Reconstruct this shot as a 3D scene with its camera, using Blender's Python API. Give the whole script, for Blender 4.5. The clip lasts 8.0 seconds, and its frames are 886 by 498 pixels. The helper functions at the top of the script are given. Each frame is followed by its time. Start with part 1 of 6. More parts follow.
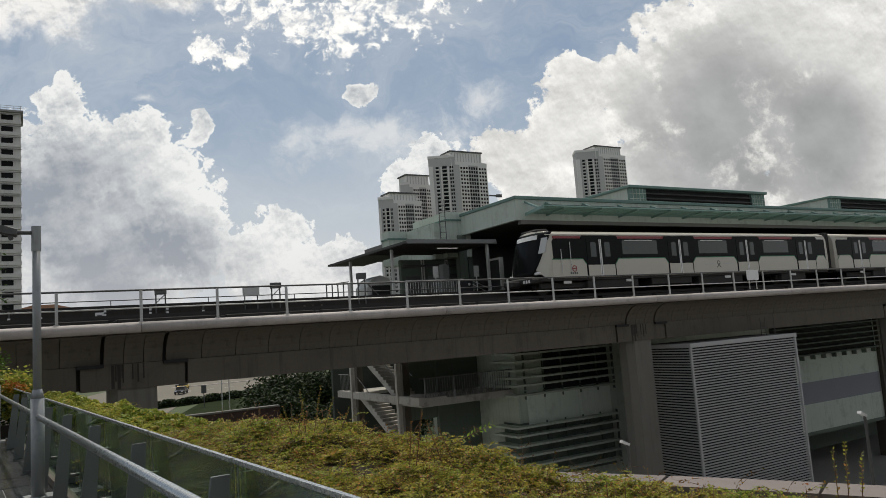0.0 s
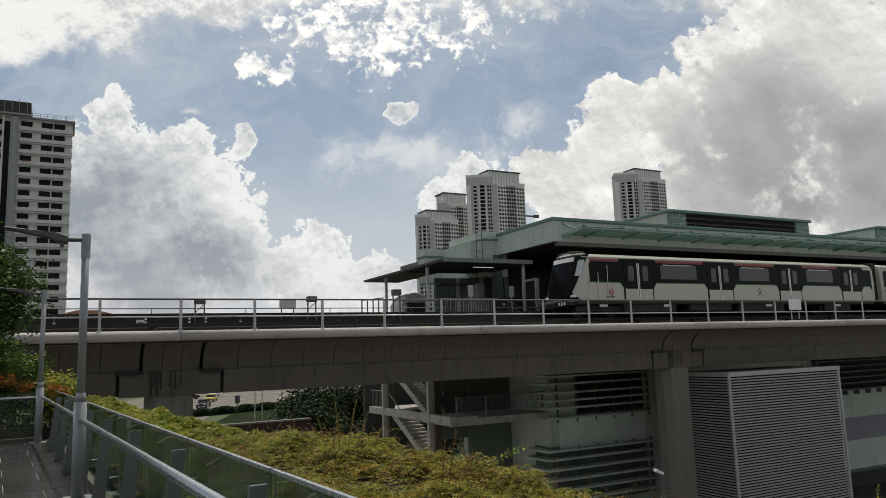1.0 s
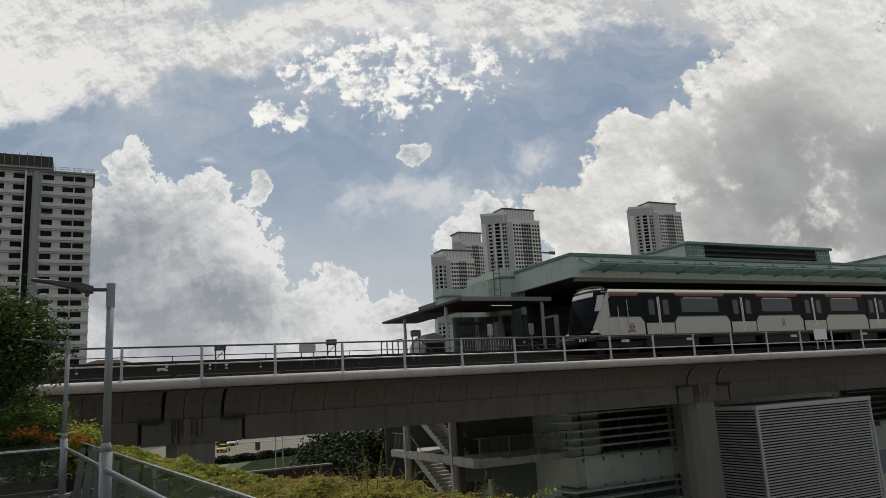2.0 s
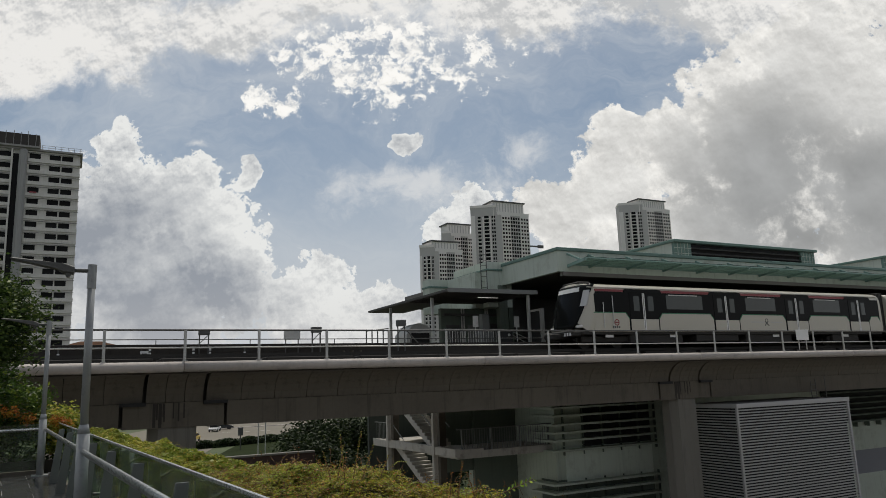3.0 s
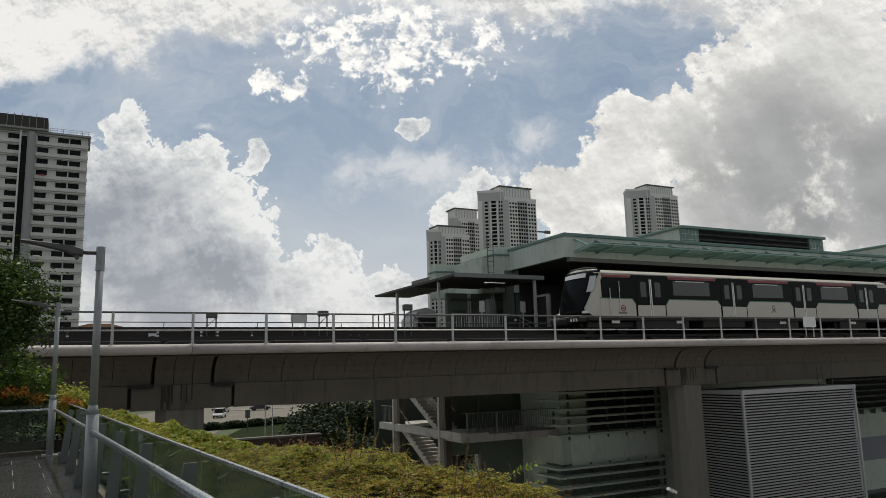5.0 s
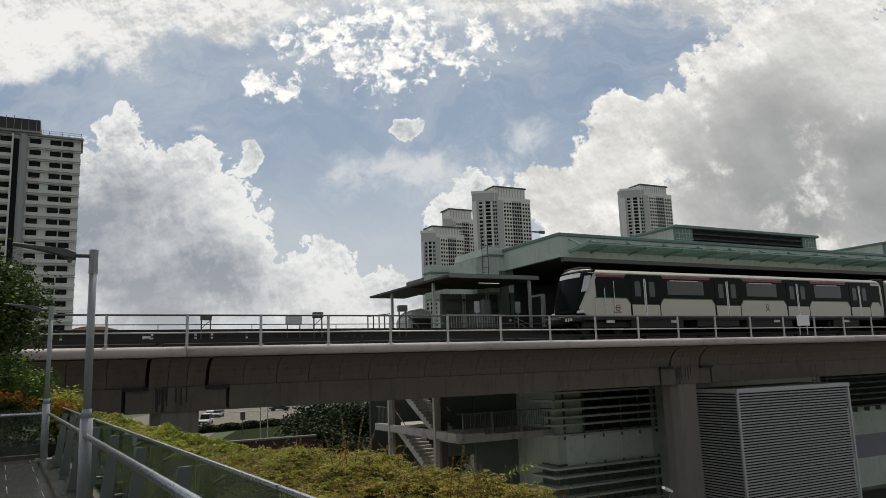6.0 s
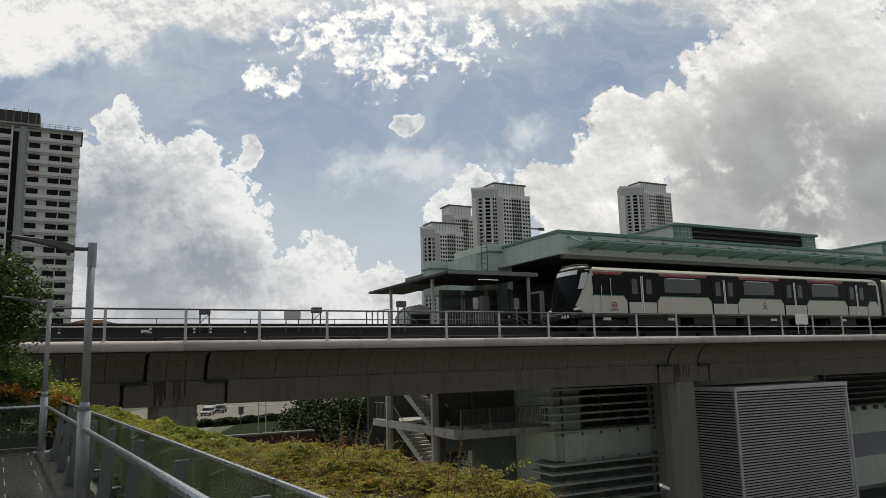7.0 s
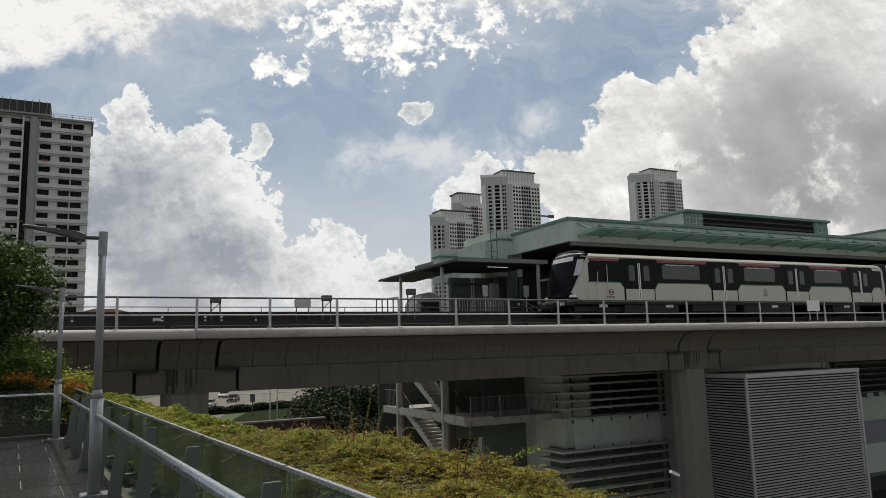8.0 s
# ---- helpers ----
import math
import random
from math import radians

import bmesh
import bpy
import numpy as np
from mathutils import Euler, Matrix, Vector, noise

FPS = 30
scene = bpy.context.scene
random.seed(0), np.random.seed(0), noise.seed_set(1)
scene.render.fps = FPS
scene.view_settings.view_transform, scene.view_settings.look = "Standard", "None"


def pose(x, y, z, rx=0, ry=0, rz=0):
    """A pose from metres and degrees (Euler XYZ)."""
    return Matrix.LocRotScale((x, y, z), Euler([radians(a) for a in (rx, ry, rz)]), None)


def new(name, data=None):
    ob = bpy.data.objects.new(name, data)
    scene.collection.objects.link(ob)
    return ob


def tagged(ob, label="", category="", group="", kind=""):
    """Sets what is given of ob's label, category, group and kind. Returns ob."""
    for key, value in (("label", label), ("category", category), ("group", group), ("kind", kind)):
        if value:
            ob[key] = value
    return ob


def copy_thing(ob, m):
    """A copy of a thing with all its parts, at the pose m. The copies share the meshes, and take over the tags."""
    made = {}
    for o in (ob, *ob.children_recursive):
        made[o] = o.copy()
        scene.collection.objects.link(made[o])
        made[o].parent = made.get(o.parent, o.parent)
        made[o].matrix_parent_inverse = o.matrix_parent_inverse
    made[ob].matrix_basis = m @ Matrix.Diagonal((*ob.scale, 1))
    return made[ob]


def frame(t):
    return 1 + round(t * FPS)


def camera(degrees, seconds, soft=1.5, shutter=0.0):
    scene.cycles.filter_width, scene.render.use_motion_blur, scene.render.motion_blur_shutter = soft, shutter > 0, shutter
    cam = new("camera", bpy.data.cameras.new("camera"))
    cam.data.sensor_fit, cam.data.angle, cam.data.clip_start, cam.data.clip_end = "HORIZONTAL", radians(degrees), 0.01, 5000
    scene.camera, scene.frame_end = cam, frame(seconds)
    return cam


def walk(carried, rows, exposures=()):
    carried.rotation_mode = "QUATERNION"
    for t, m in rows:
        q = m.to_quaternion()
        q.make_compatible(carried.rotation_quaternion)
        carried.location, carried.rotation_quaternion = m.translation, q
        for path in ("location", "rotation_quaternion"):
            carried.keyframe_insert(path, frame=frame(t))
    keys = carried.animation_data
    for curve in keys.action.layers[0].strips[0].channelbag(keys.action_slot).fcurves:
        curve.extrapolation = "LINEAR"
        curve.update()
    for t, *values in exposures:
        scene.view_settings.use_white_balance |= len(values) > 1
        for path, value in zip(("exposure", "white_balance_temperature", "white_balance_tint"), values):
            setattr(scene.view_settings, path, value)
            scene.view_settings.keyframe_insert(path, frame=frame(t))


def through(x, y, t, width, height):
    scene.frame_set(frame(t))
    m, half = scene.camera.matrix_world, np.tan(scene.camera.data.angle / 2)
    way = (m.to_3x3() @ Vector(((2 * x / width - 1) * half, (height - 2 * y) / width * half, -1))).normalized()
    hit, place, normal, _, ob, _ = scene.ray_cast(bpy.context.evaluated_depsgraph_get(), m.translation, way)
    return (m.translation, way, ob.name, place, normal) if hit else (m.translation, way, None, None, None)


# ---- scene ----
E = 12.5  # eye level above the street under the station
cam = camera(62.9, 8.0, soft=0.3)
walk(cam, [
    (0.0, pose(0.031, -0.005, 12.513, 96.498, 4.081, -30.096)),
    (0.5, pose(0.004, -0.016, 12.520, 96.880, 2.909, -29.267)),
    (1.0, pose(-0.015, -0.024, 12.514, 98.096, 1.982, -27.531)),
    (1.5, pose(-0.016, -0.004, 12.531, 97.981, 2.150, -29.783)),
    (2.0, pose(-0.069, 0.000, 12.511, 101.295, 3.465, -25.974)),
    (2.2, pose(-0.058, -0.031, 12.508, 101.143, 2.947, -26.388)),
    (3.3, pose(-0.021, -0.010, 12.512, 100.165, 1.739, -26.989)),
    (3.5, pose(-0.028, -0.016, 12.508, 99.794, 1.841, -25.616)),
    (4.0, pose(-0.026, -0.008, 12.503, 99.612, 1.963, -26.408)),
    (4.5, pose(-0.026, -0.013, 12.504, 99.410, 1.685, -26.520)),
    (5.8, pose(-0.020, -0.004, 12.508, 99.230, 1.735, -27.130)),
    (6.0, pose(-0.020, -0.004, 12.511, 99.370, 1.978, -27.071)),
    (6.5, pose(-0.018, 0.004, 12.513, 98.712, 1.563, -27.169)),
    (7.0, pose(-0.013, 0.003, 12.506, 99.071, 1.560, -27.193)),
    (7.5, pose(-0.012, -0.004, 12.509, 98.894, 1.690, -26.086)),
    (8.0, pose(-0.002, 0.007, 12.503, 98.123, 1.671, -26.407)),
], [(t, e, 6600, 9.6) for t, e in ((0.0, 0.0), (1.0, 0.0), (1.5, -0.05), (2.0, -0.18), (2.2, -0.18), (3.3, -0.10), (4.0, -0.06), (6.0, -0.05), (8.0, 0.0))])

# ---------------------------------------------------------------- world and sun
SUN_AZ, SUN_EL = radians(20), radians(66)   # bearing from +Y towards +X, height
sun_dir = Vector((math.sin(SUN_AZ) * math.cos(SUN_EL), math.cos(SUN_AZ) * math.cos(SUN_EL), math.sin(SUN_EL)))
sun = new("sun", bpy.data.lights.new("sun", "SUN"))
sun.data.energy, sun.data.angle, sun.data.color = 2.6, radians(0.6), (1.0, 0.95, 0.86)
sun.rotation_euler = sun_dir.to_track_quat("Z", "Y").to_euler()


class Nodes:
    """Short hand for building node trees."""

    def __init__(self, tree):
        self.t = tree
        tree.nodes.clear()

    def n(self, kind, **props):
        node = self.t.nodes.new(kind)
        for k, v in props.items():
            if k == "op":
                node.operation = v
            elif k == "mode":
                node.blend_type = v
        return node

    def put(self, sock, v):
        if hasattr(v, "is_output"):
            self.t.links.new(v, sock)
        else:
            sock.default_value = v

    def math(self, op, a, b=0.0, c=0.0, clamp=False):
        node = self.n("ShaderNodeMath", op=op)
        node.use_clamp = clamp
        for s, v in zip(node.inputs, (a, b, c)):
            self.put(s, v)
        return node.outputs[0]

    def vec(self, op, a, b=(0, 0, 0), c=(0, 0, 0)):
        node = self.n("ShaderNodeVectorMath", op=op)
        for s, v in zip(node.inputs, (a, b, c)):
            self.put(s, v)
        return node.outputs["Value"] if op in ("DOT_PRODUCT", "LENGTH") else node.outputs["Vector"]

    def mix(self, f, a, b, mode="MIX"):
        node = self.n("ShaderNodeMix", mode=mode)
        node.data_type = "RGBA"
        self.put(node.inputs[0], f)
        for s, v in ((node.inputs[6], a), (node.inputs[7], b)):
            self.put(s, (*v, 1) if isinstance(v, tuple) and len(v) == 3 else v)
        return node.outputs[2]

    def noise(self, vector, scale, detail=4.0, rough=0.55, colour=False, dist=0.0):
        node = self.n("ShaderNodeTexNoise")
        if vector is not None:
            self.put(node.inputs["Vector"], vector)
        for k, v in (("Scale", scale), ("Detail", detail), ("Roughness", rough), ("Distortion", dist)):
            node.inputs[k].default_value = v
        return node.outputs["Color" if colour else "Fac"]

    def step(self, v, lo, hi, a=0.0, b=1.0, smooth=True):
        node = self.n("ShaderNodeMapRange")
        node.interpolation_type = "SMOOTHSTEP" if smooth else "LINEAR"
        for s, x in zip(node.inputs, (v, lo, hi, a, b)):
            self.put(s, x)
        return node.outputs[0]


def make_sky():
    """Tropical midday sky: pale blue with towering cumulus, a grey cloud mass and ragged high cloud."""
    world = bpy.data.worlds.new("sky")
    scene.world = world
    world.use_nodes = True
    g = Nodes(world.node_tree)
    tex = g.n("ShaderNodeTexSky")
    tex.sky_type, tex.sun_disc = "NISHITA", False
    tex.sun_elevation, tex.sun_rotation = SUN_EL, SUN_AZ
    tex.air_density, tex.dust_density, tex.ozone_density = 1.0, 1.5, 1.0
    d = g.n("ShaderNodeTexCoord").outputs["Generated"]
    th = radians(26.4)
    ahead = g.vec("DOT_PRODUCT", d, (math.sin(th), math.cos(th), 0))
    side = g.vec("DOT_PRODUCT", d, (math.cos(th), -math.sin(th), 0))
    up = g.vec("DOT_PRODUCT", d, (0, 0, 1))
    near = g.math("MAXIMUM", ahead, 0.25)
    comb = g.n("ShaderNodeCombineXYZ")
    g.put(comb.inputs[0], g.math("DIVIDE", side, near))
    g.put(comb.inputs[1], g.math("DIVIDE", up, near))
    p = comb.outputs[0]

    def warp(v, scale, amount, detail, rough=0.6):
        w = g.vec("SUBTRACT", g.noise(v, scale, detail, rough, True), (0.5, 0.5, 0.5))
        return g.vec("MULTIPLY_ADD", w, (amount, amount, 0), v)

    def blobs(v, rows, blend=0.25):
        """One less the distance from the nearest ellipse's centre, in its own half sizes."""
        least = None
        for u, h, a, b in rows:
            q = g.vec("MULTIPLY_ADD", v, (1 / a, 1 / b, 0), (-u / a, -h / b, 0))
            r = g.math("SQRT", g.vec("DOT_PRODUCT", q, q))
            least = r if least is None else g.math("SMOOTH_MIN", least, r, blend)
        return g.math("SUBTRACT", 1.0, least)

    def puffs(v, scale, detail, rough):
        node = g.n("ShaderNodeTexVoronoi")
        node.feature, node.voronoi_dimensions = "SMOOTH_F1", "2D"
        g.put(node.inputs["Vector"], v)
        for k, x in (("Scale", scale), ("Detail", detail), ("Roughness", rough), ("Smoothness", 0.35)):
            node.inputs[k].default_value = x
        return node.outputs["Distance"]

    def relief(v, scale, detail, rough, dx, dy):
        """How far the cloud thins out towards the light."""
        return g.math("SUBTRACT", g.noise(v, scale, detail, rough), g.noise(g.vec("ADD", v, (dx, dy, 0)), scale, detail, rough))

    def total(*terms):
        """Sum of value times factor; a bare number is added."""
        out = 0.0
        for t in terms:
            out = g.math("MULTIPLY_ADD", t[0], t[1], out) if isinstance(t, tuple) else g.math("ADD", out, t)
        return out

    def less(v):
        return g.math("SUBTRACT", v, 0.5)

    # shared turbulence
    coarse = warp(p, 4.5, 0.05, 3)
    fine = warp(warp(coarse, 14.0, 0.035, 4, 0.6), 45.0, 0.020, 6, 0.7)
    curl = warp(p, 22.0, 0.022, 4, 0.6)
    knobs = total((puffs(curl, 15.0, 2.5, 0.62), -0.62), 0.28)
    crumbs = less(g.noise(p, 60.0, 7, 0.68))
    scrap = less(g.noise(warp(p, 30.0, 0.02, 3), 30.0, 8, 0.7))
    soft = g.noise(p, 3.2, 6, 0.55)
    billow = relief(warp(p, 7.0, 0.05, 3), 7.5, 6, 0.55, 0.010, 0.030)
    swell = relief(warp(p, 5.0, 0.04, 2), 4.2, 4, 0.5, 0.020, 0.050)
    curls = relief(curl, 24.0, 5, 0.6, 0.003, 0.011)
    grain = relief(p, 70.0, 5, 0.65, 0.001, 0.004)

    # clear sky, paler towards the horizon, with thin veils
    base = g.mix(1.0, tex.outputs[0], SKY_TINT, "MULTIPLY")
    base = g.mix(g.math("MULTIPLY", g.step(up, 0.02, 0.42, 1.0, 0.0), 0.92), base, HAZE)
    veil = g.step(g.noise(g.vec("MULTIPLY", warp(p, 2.5, 0.45, 5), (1.0, 2.2, 0)), 3.0, 9, 0.66), 0.36, 0.72)
    col = g.mix(g.math("MULTIPLY_ADD", veil, 0.50, 0.06), base, (6.3, 6.7, 7.1))
    glow = g.step(g.vec("DOT_PRODUCT", d, tuple(sun_dir)), 0.62, 1.0)
    col = g.mix(g.math("MULTIPLY", glow, 0.7), col, (9.5, 9.4, 9.1))

    # thin torn wisps
    tear = g.noise(warp(p, 10.0, 0.06, 5), 13.0, 9, 0.66)
    wisp = g.step(total((blobs(warp(p, 9.0, 0.05, 5), CLOUD_WISPS), 1.0), (less(tear), 3.6)), 0.0, 1.1)
    col = g.mix(g.math("MULTIPLY", wisp, 0.6), col, (8.6, 8.6, 8.5))

    # high bank along the top, soft below, and the fragments torn off it
    bank_f = total((blobs(warp(p, 4.0, 0.14, 6), CLOUD_BANK, 0.35), 1.0), (less(tear), 1.9), (crumbs, 0.35))
    bank = g.step(bank_f, -0.10, 0.45)
    c = g.mix(g.step(total((less(soft), 1.6), (billow, 2.6), (curls, 1.6), (grain, 1.2), 0.62), 0.1, 0.85), (5.8, 5.95, 6.1), (9.0, 8.95, 8.8))
    col = g.mix(bank, col, c)
    frag_f = total((blobs(warp(p, 8.0, 0.08, 6), CLOUD_FRAGMENTS, 0.2), 1.0), (less(tear), 4.0), (scrap, 4.5), (crumbs, 2.2))
    c = g.mix(g.step(total((curls, 2.0), (grain, 1.6), (frag_f, 0.25), 0.45), 0.1, 0.9), (6.9, 7.1, 7.3), (10.6, 10.5, 10.2))
    col = g.mix(g.step(frag_f, 0.0, 0.75), col, c)

    # grey mass: crisp and white along its sunlit left rim, slate and smooth inside
    right_f = total((blobs(fine, CLOUD_RIGHT, 0.22), 1.0), (knobs, 0.55), (crumbs, 0.7), 0.16)
    k = g.step(total((less(soft), 1.3), (blobs(coarse, CLOUD_SLATE, 0.5), 0.8)), -0.95, 0.40)
    c = g.mix(k, (7.5, 7.5, 7.35), (3.8, 3.9, 3.95))
    c = g.mix(g.math("MULTIPLY", g.step(up, 0.34, 0.50), 0.6), c, (8.6, 8.6, 8.5))
    rim = g.math("MULTIPLY", g.step(right_f, 0.50, 0.02), g.step(total((billow, 3.0), (curls, 2.0), 0.55), 0.2, 0.8))
    c = g.mix(rim, c, (9.0, 8.9, 8.6))
    shade = total((billow, 0.75), (curls, g.math("MULTIPLY_ADD", k, -0.45, 0.55)), (grain, g.math("MULTIPLY_ADD", k, -0.30, 0.35)), 1.0)
    c = g.mix(1.0, c, g.mix(0.0, shade, shade), "MULTIPLY")
    col = g.mix(g.step(right_f, 0.0, 0.12), col, c)

    # heaped cumulus: sunlit puffs round blue-grey hollows
    heap = total((blobs(fine, CLOUD_HEAPS, 0.22), 1.0), (knobs, 0.62), (scrap, 0.7), (crumbs, 0.8), 0.16)
    core = g.step(total((less(soft), 1.5), (blobs(coarse, CLOUD_CORES, 0.4), 0.9)), -0.75, 0.65)
    edge = g.step(heap, 0.55, 0.02)
    light = total((swell, 2.4), (billow, 1.2), (curls, g.math("MULTIPLY_ADD", core, -0.9, 1.5)), (grain, g.math("MULTIPLY_ADD", core, -0.7, 0.9)), (edge, 0.30), (core, -0.50), 0.62)
    light = g.math("ADD", light, 0.0, clamp=True)
    c = g.mix(light, (3.2, 3.5, 4.0), (8.6, 8.75, 8.7))
    c = g.mix(g.math("MULTIPLY", g.step(up, 0.02, 0.16, 1.0, 0.0), 0.40), c, (6.2, 6.1, 6.1))
    col = g.mix(g.step(heap, 0.0, 0.10), col, c)
    # the rest of the sky, outside this quarter: broken cloud
    other = g.mix(g.step(g.noise(d, 2.2, 7, 0.6), 0.42, 0.62), base, (6.0, 6.0, 6.1))
    col = g.mix(g.step(ahead, 0.3, 0.5), other, col)
    bg = g.n("ShaderNodeBackground")
    g.put(bg.inputs[0], col)
    bg.inputs[1].default_value = 0.1
    g.put(g.n("ShaderNodeOutputWorld").inputs[0], bg.outputs[0])


SKY_TINT = (0.56, 0.665, 0.70)
HAZE = (6.2, 6.4, 6.8)
# centre and half sizes of the clouds, in tangents of the bearing (from the middle of the view) and of the height
CLOUD_HEAPS = [(-0.434, 0.34, 0.034, 0.046), (-0.421, 0.269, 0.079, 0.074), (-0.346, 0.275, 0.06, 0.062), (-0.264, 0.299, 0.017, 0.029), (-0.293, 0.228, 0.050, 0.069),
               (-0.374, 0.143, 0.148, 0.123), (-0.257, 0.151, 0.043, 0.071), (-0.164, 0.113, 0.066, 0.068), (-0.082, 0.078, 0.078, 0.066), (0.028, 0.194, 0.040, 0.046),
               (0.08, 0.218, 0.052, 0.060), (-0.025, 0.344, 0.024, 0.019), (-0.58, 0.18, 0.16, 0.15), (-0.47, 0.20, 0.12, 0.12), (-0.043, 0.075, 0.09, 0.050)]
CLOUD_CORES = [(-0.42, 0.214, 0.10, 0.067), (-0.40, 0.115, 0.17, 0.085)]
CLOUD_BANK = [(-0.572, 0.575, 0.298, 0.125), (-0.593, 0.491, 0.188, 0.085), (-0.286, 0.543, 0.129, 0.060), (-0.12, 0.558, 0.12, 0.045), (0.129, 0.559, 0.169, 0.076), (0.512, 0.567, 0.299, 0.086)]
CLOUD_FRAGMENTS = [(-0.124, 0.481, 0.066, 0.044), (-0.036, 0.442, 0.101, 0.036), (-0.025, 0.475, 0.05, 0.045), (-0.24, 0.43, 0.028, 0.024), (-0.19, 0.409, 0.036, 0.013), (0.091, 0.481, 0.05, 0.035), (-0.099, 0.516, 0.058, 0.027)]
CLOUD_WISPS = [(0.15, 0.328, 0.049, 0.032), (-0.33, 0.345, 0.02, 0.008), (0.0, 0.28, 0.16, 0.05)]
CLOUD_RIGHT = [(0.187, 0.233, 0.07, 0.057), (0.27, 0.263, 0.087, 0.074), (0.277, 0.354, 0.050, 0.046), (0.371, 0.328, 0.074, 0.085), (0.478, 0.325, 0.131, 0.164), (0.721, 0.253, 0.224, 0.311), (0.60, 0.42, 0.14, 0.14), (0.39, 0.178, 0.2, 0.089), (0.191, 0.196, 0.04, 0.053)]
CLOUD_SLATE = [(0.501, 0.258, 0.102, 0.113), (0.639, 0.231, 0.081, 0.09)]
make_sky()


# ---------------------------------------------------------------- materials
def material(name, colour, rough=0.7, metal=0.0, spread=0.15, scale=3.0, bump=0.0, bump_scale=40.0, stain=None, stain_amount=0.4,
             streak=0.0, island=0.0, spec=0.5, grain=0.0):
    """A surface with two scales of tone, fine relief and, where given, stains and rain streaks."""
    m = bpy.data.materials.new(name)
    m.use_nodes = True
    g = Nodes(m.node_tree)
    pos = g.n("ShaderNodeTexCoord").outputs["Object"]
    big = g.noise(pos, scale * 0.35, 4, 0.6)
    small = g.noise(pos, scale * 6.0, 4, 0.6)
    tone = g.math("ADD", g.math("MULTIPLY", g.math("SUBTRACT", big, 0.5), 2 * spread), g.math("MULTIPLY", g.math("SUBTRACT", small, 0.5), spread))
    tone = g.math("ADD", tone, 1.0)
    if island:
        tone = g.math("ADD", tone, g.math("MULTIPLY", g.math("SUBTRACT", g.n("ShaderNodeObjectInfo").outputs["Random"], 0.5), island))
    col = g.mix(1.0, (*colour, 1), g.mix(0.0, tone, tone), "MULTIPLY")
    if stain:
        s = g.step(g.noise(pos, scale * 0.8, 7, 0.68), 0.52, 0.68)
        col = g.mix(g.math("MULTIPLY", s, stain_amount), col, stain)
    if streak:
        run = g.noise(g.vec("MULTIPLY", pos, (1.0, 1.0, 0.06)), 5.0, 6, 0.65)
        col = g.mix(g.math("MULTIPLY", g.step(run, 0.5, 0.72), streak), col, tuple(c * 0.3 for c in colour))
    b = g.n("ShaderNodeBsdfPrincipled")
    g.put(b.inputs["Base Color"], col)
    g.put(b.inputs["Roughness"], g.math("ADD", rough, g.math("MULTIPLY", g.math("SUBTRACT", small, 0.5), 0.2), clamp=True))
    b.inputs["Metallic"].default_value = metal
    b.inputs["Specular IOR Level"].default_value = spec
    if bump:
        bn = g.n("ShaderNodeBump")
        bn.inputs["Strength"].default_value = bump
        bn.inputs["Distance"].default_value = 0.01
        g.put(bn.inputs["Height"], g.noise(pos, bump_scale, 5, 0.6))
        g.put(b.inputs["Normal"], bn.outputs[0])
    g.put(g.n("ShaderNodeOutputMaterial").inputs[0], b.outputs[0])
    return m


def leaf_material(name, a, b_, c, through=0.35, rough=0.5):
    """Leaves: three tones told apart leaf by leaf, some light passing through."""
    m = bpy.data.materials.new(name)
    m.use_nodes = True
    g = Nodes(m.node_tree)
    r = g.n("ShaderNodeNewGeometry").outputs["Random Per Island"]
    pos = g.n("ShaderNodeTexCoord").outputs["Object"]
    patch = g.step(g.noise(pos, 1.6, 4, 0.6), 0.38, 0.62)
    col = g.mix(patch, a, b_)
    col = g.mix(g.step(r, 0.86, 0.96), col, c)
    col = g.mix(1.0, col, g.mix(r, (0.45, 0.5, 0.45), (1.45, 1.4, 1.3)), "MULTIPLY")
    p = g.n("ShaderNodeBsdfPrincipled")
    g.put(p.inputs["Base Color"], col)
    p.inputs["Roughness"].default_value = rough
    p.inputs["Specular IOR Level"].default_value = 0.3
    tr = g.n("ShaderNodeBsdfTranslucent")
    g.put(tr.inputs[0], col)
    mx = g.n("ShaderNodeMixShader")
    mx.inputs[0].default_value = through
    g.put(mx.inputs[1], p.outputs[0])
    g.put(mx.inputs[2], tr.outputs[0])
    g.put(g.n("ShaderNodeOutputMaterial").inputs[0], mx.outputs[0])
    return m


def glass_material(name, tint, clear=0.85, rough=0.02):
    m = bpy.data.materials.new(name)
    m.use_nodes = True
    g = Nodes(m.node_tree)
    t = g.n("ShaderNodeBsdfTransparent")
    t.inputs[0].default_value = (*tint, 1)
    s = g.n("ShaderNodeBsdfGlossy")
    s.inputs["Roughness"].default_value = rough
    s.inputs["Color"].default_value = (0.9, 1.0, 0.95, 1)
    f = g.n("ShaderNodeFresnel")
    f.inputs[0].default_value = 1.5
    mx = g.n("ShaderNodeMixShader")
    dust = g.math("MULTIPLY", g.noise(g.n("ShaderNodeTexCoord").outputs["Object"], 3.0, 6, 0.6), 0.08)
    g.put(mx.inputs[0], g.math("ADD", g.math("MULTIPLY", f.outputs[0], clear), dust, clamp=True))
    g.put(mx.inputs[1], t.outputs[0])
    g.put(mx.inputs[2], s.outputs[0])
    g.put(g.n("ShaderNodeOutputMaterial").inputs[0], mx.outputs[0])
    return m


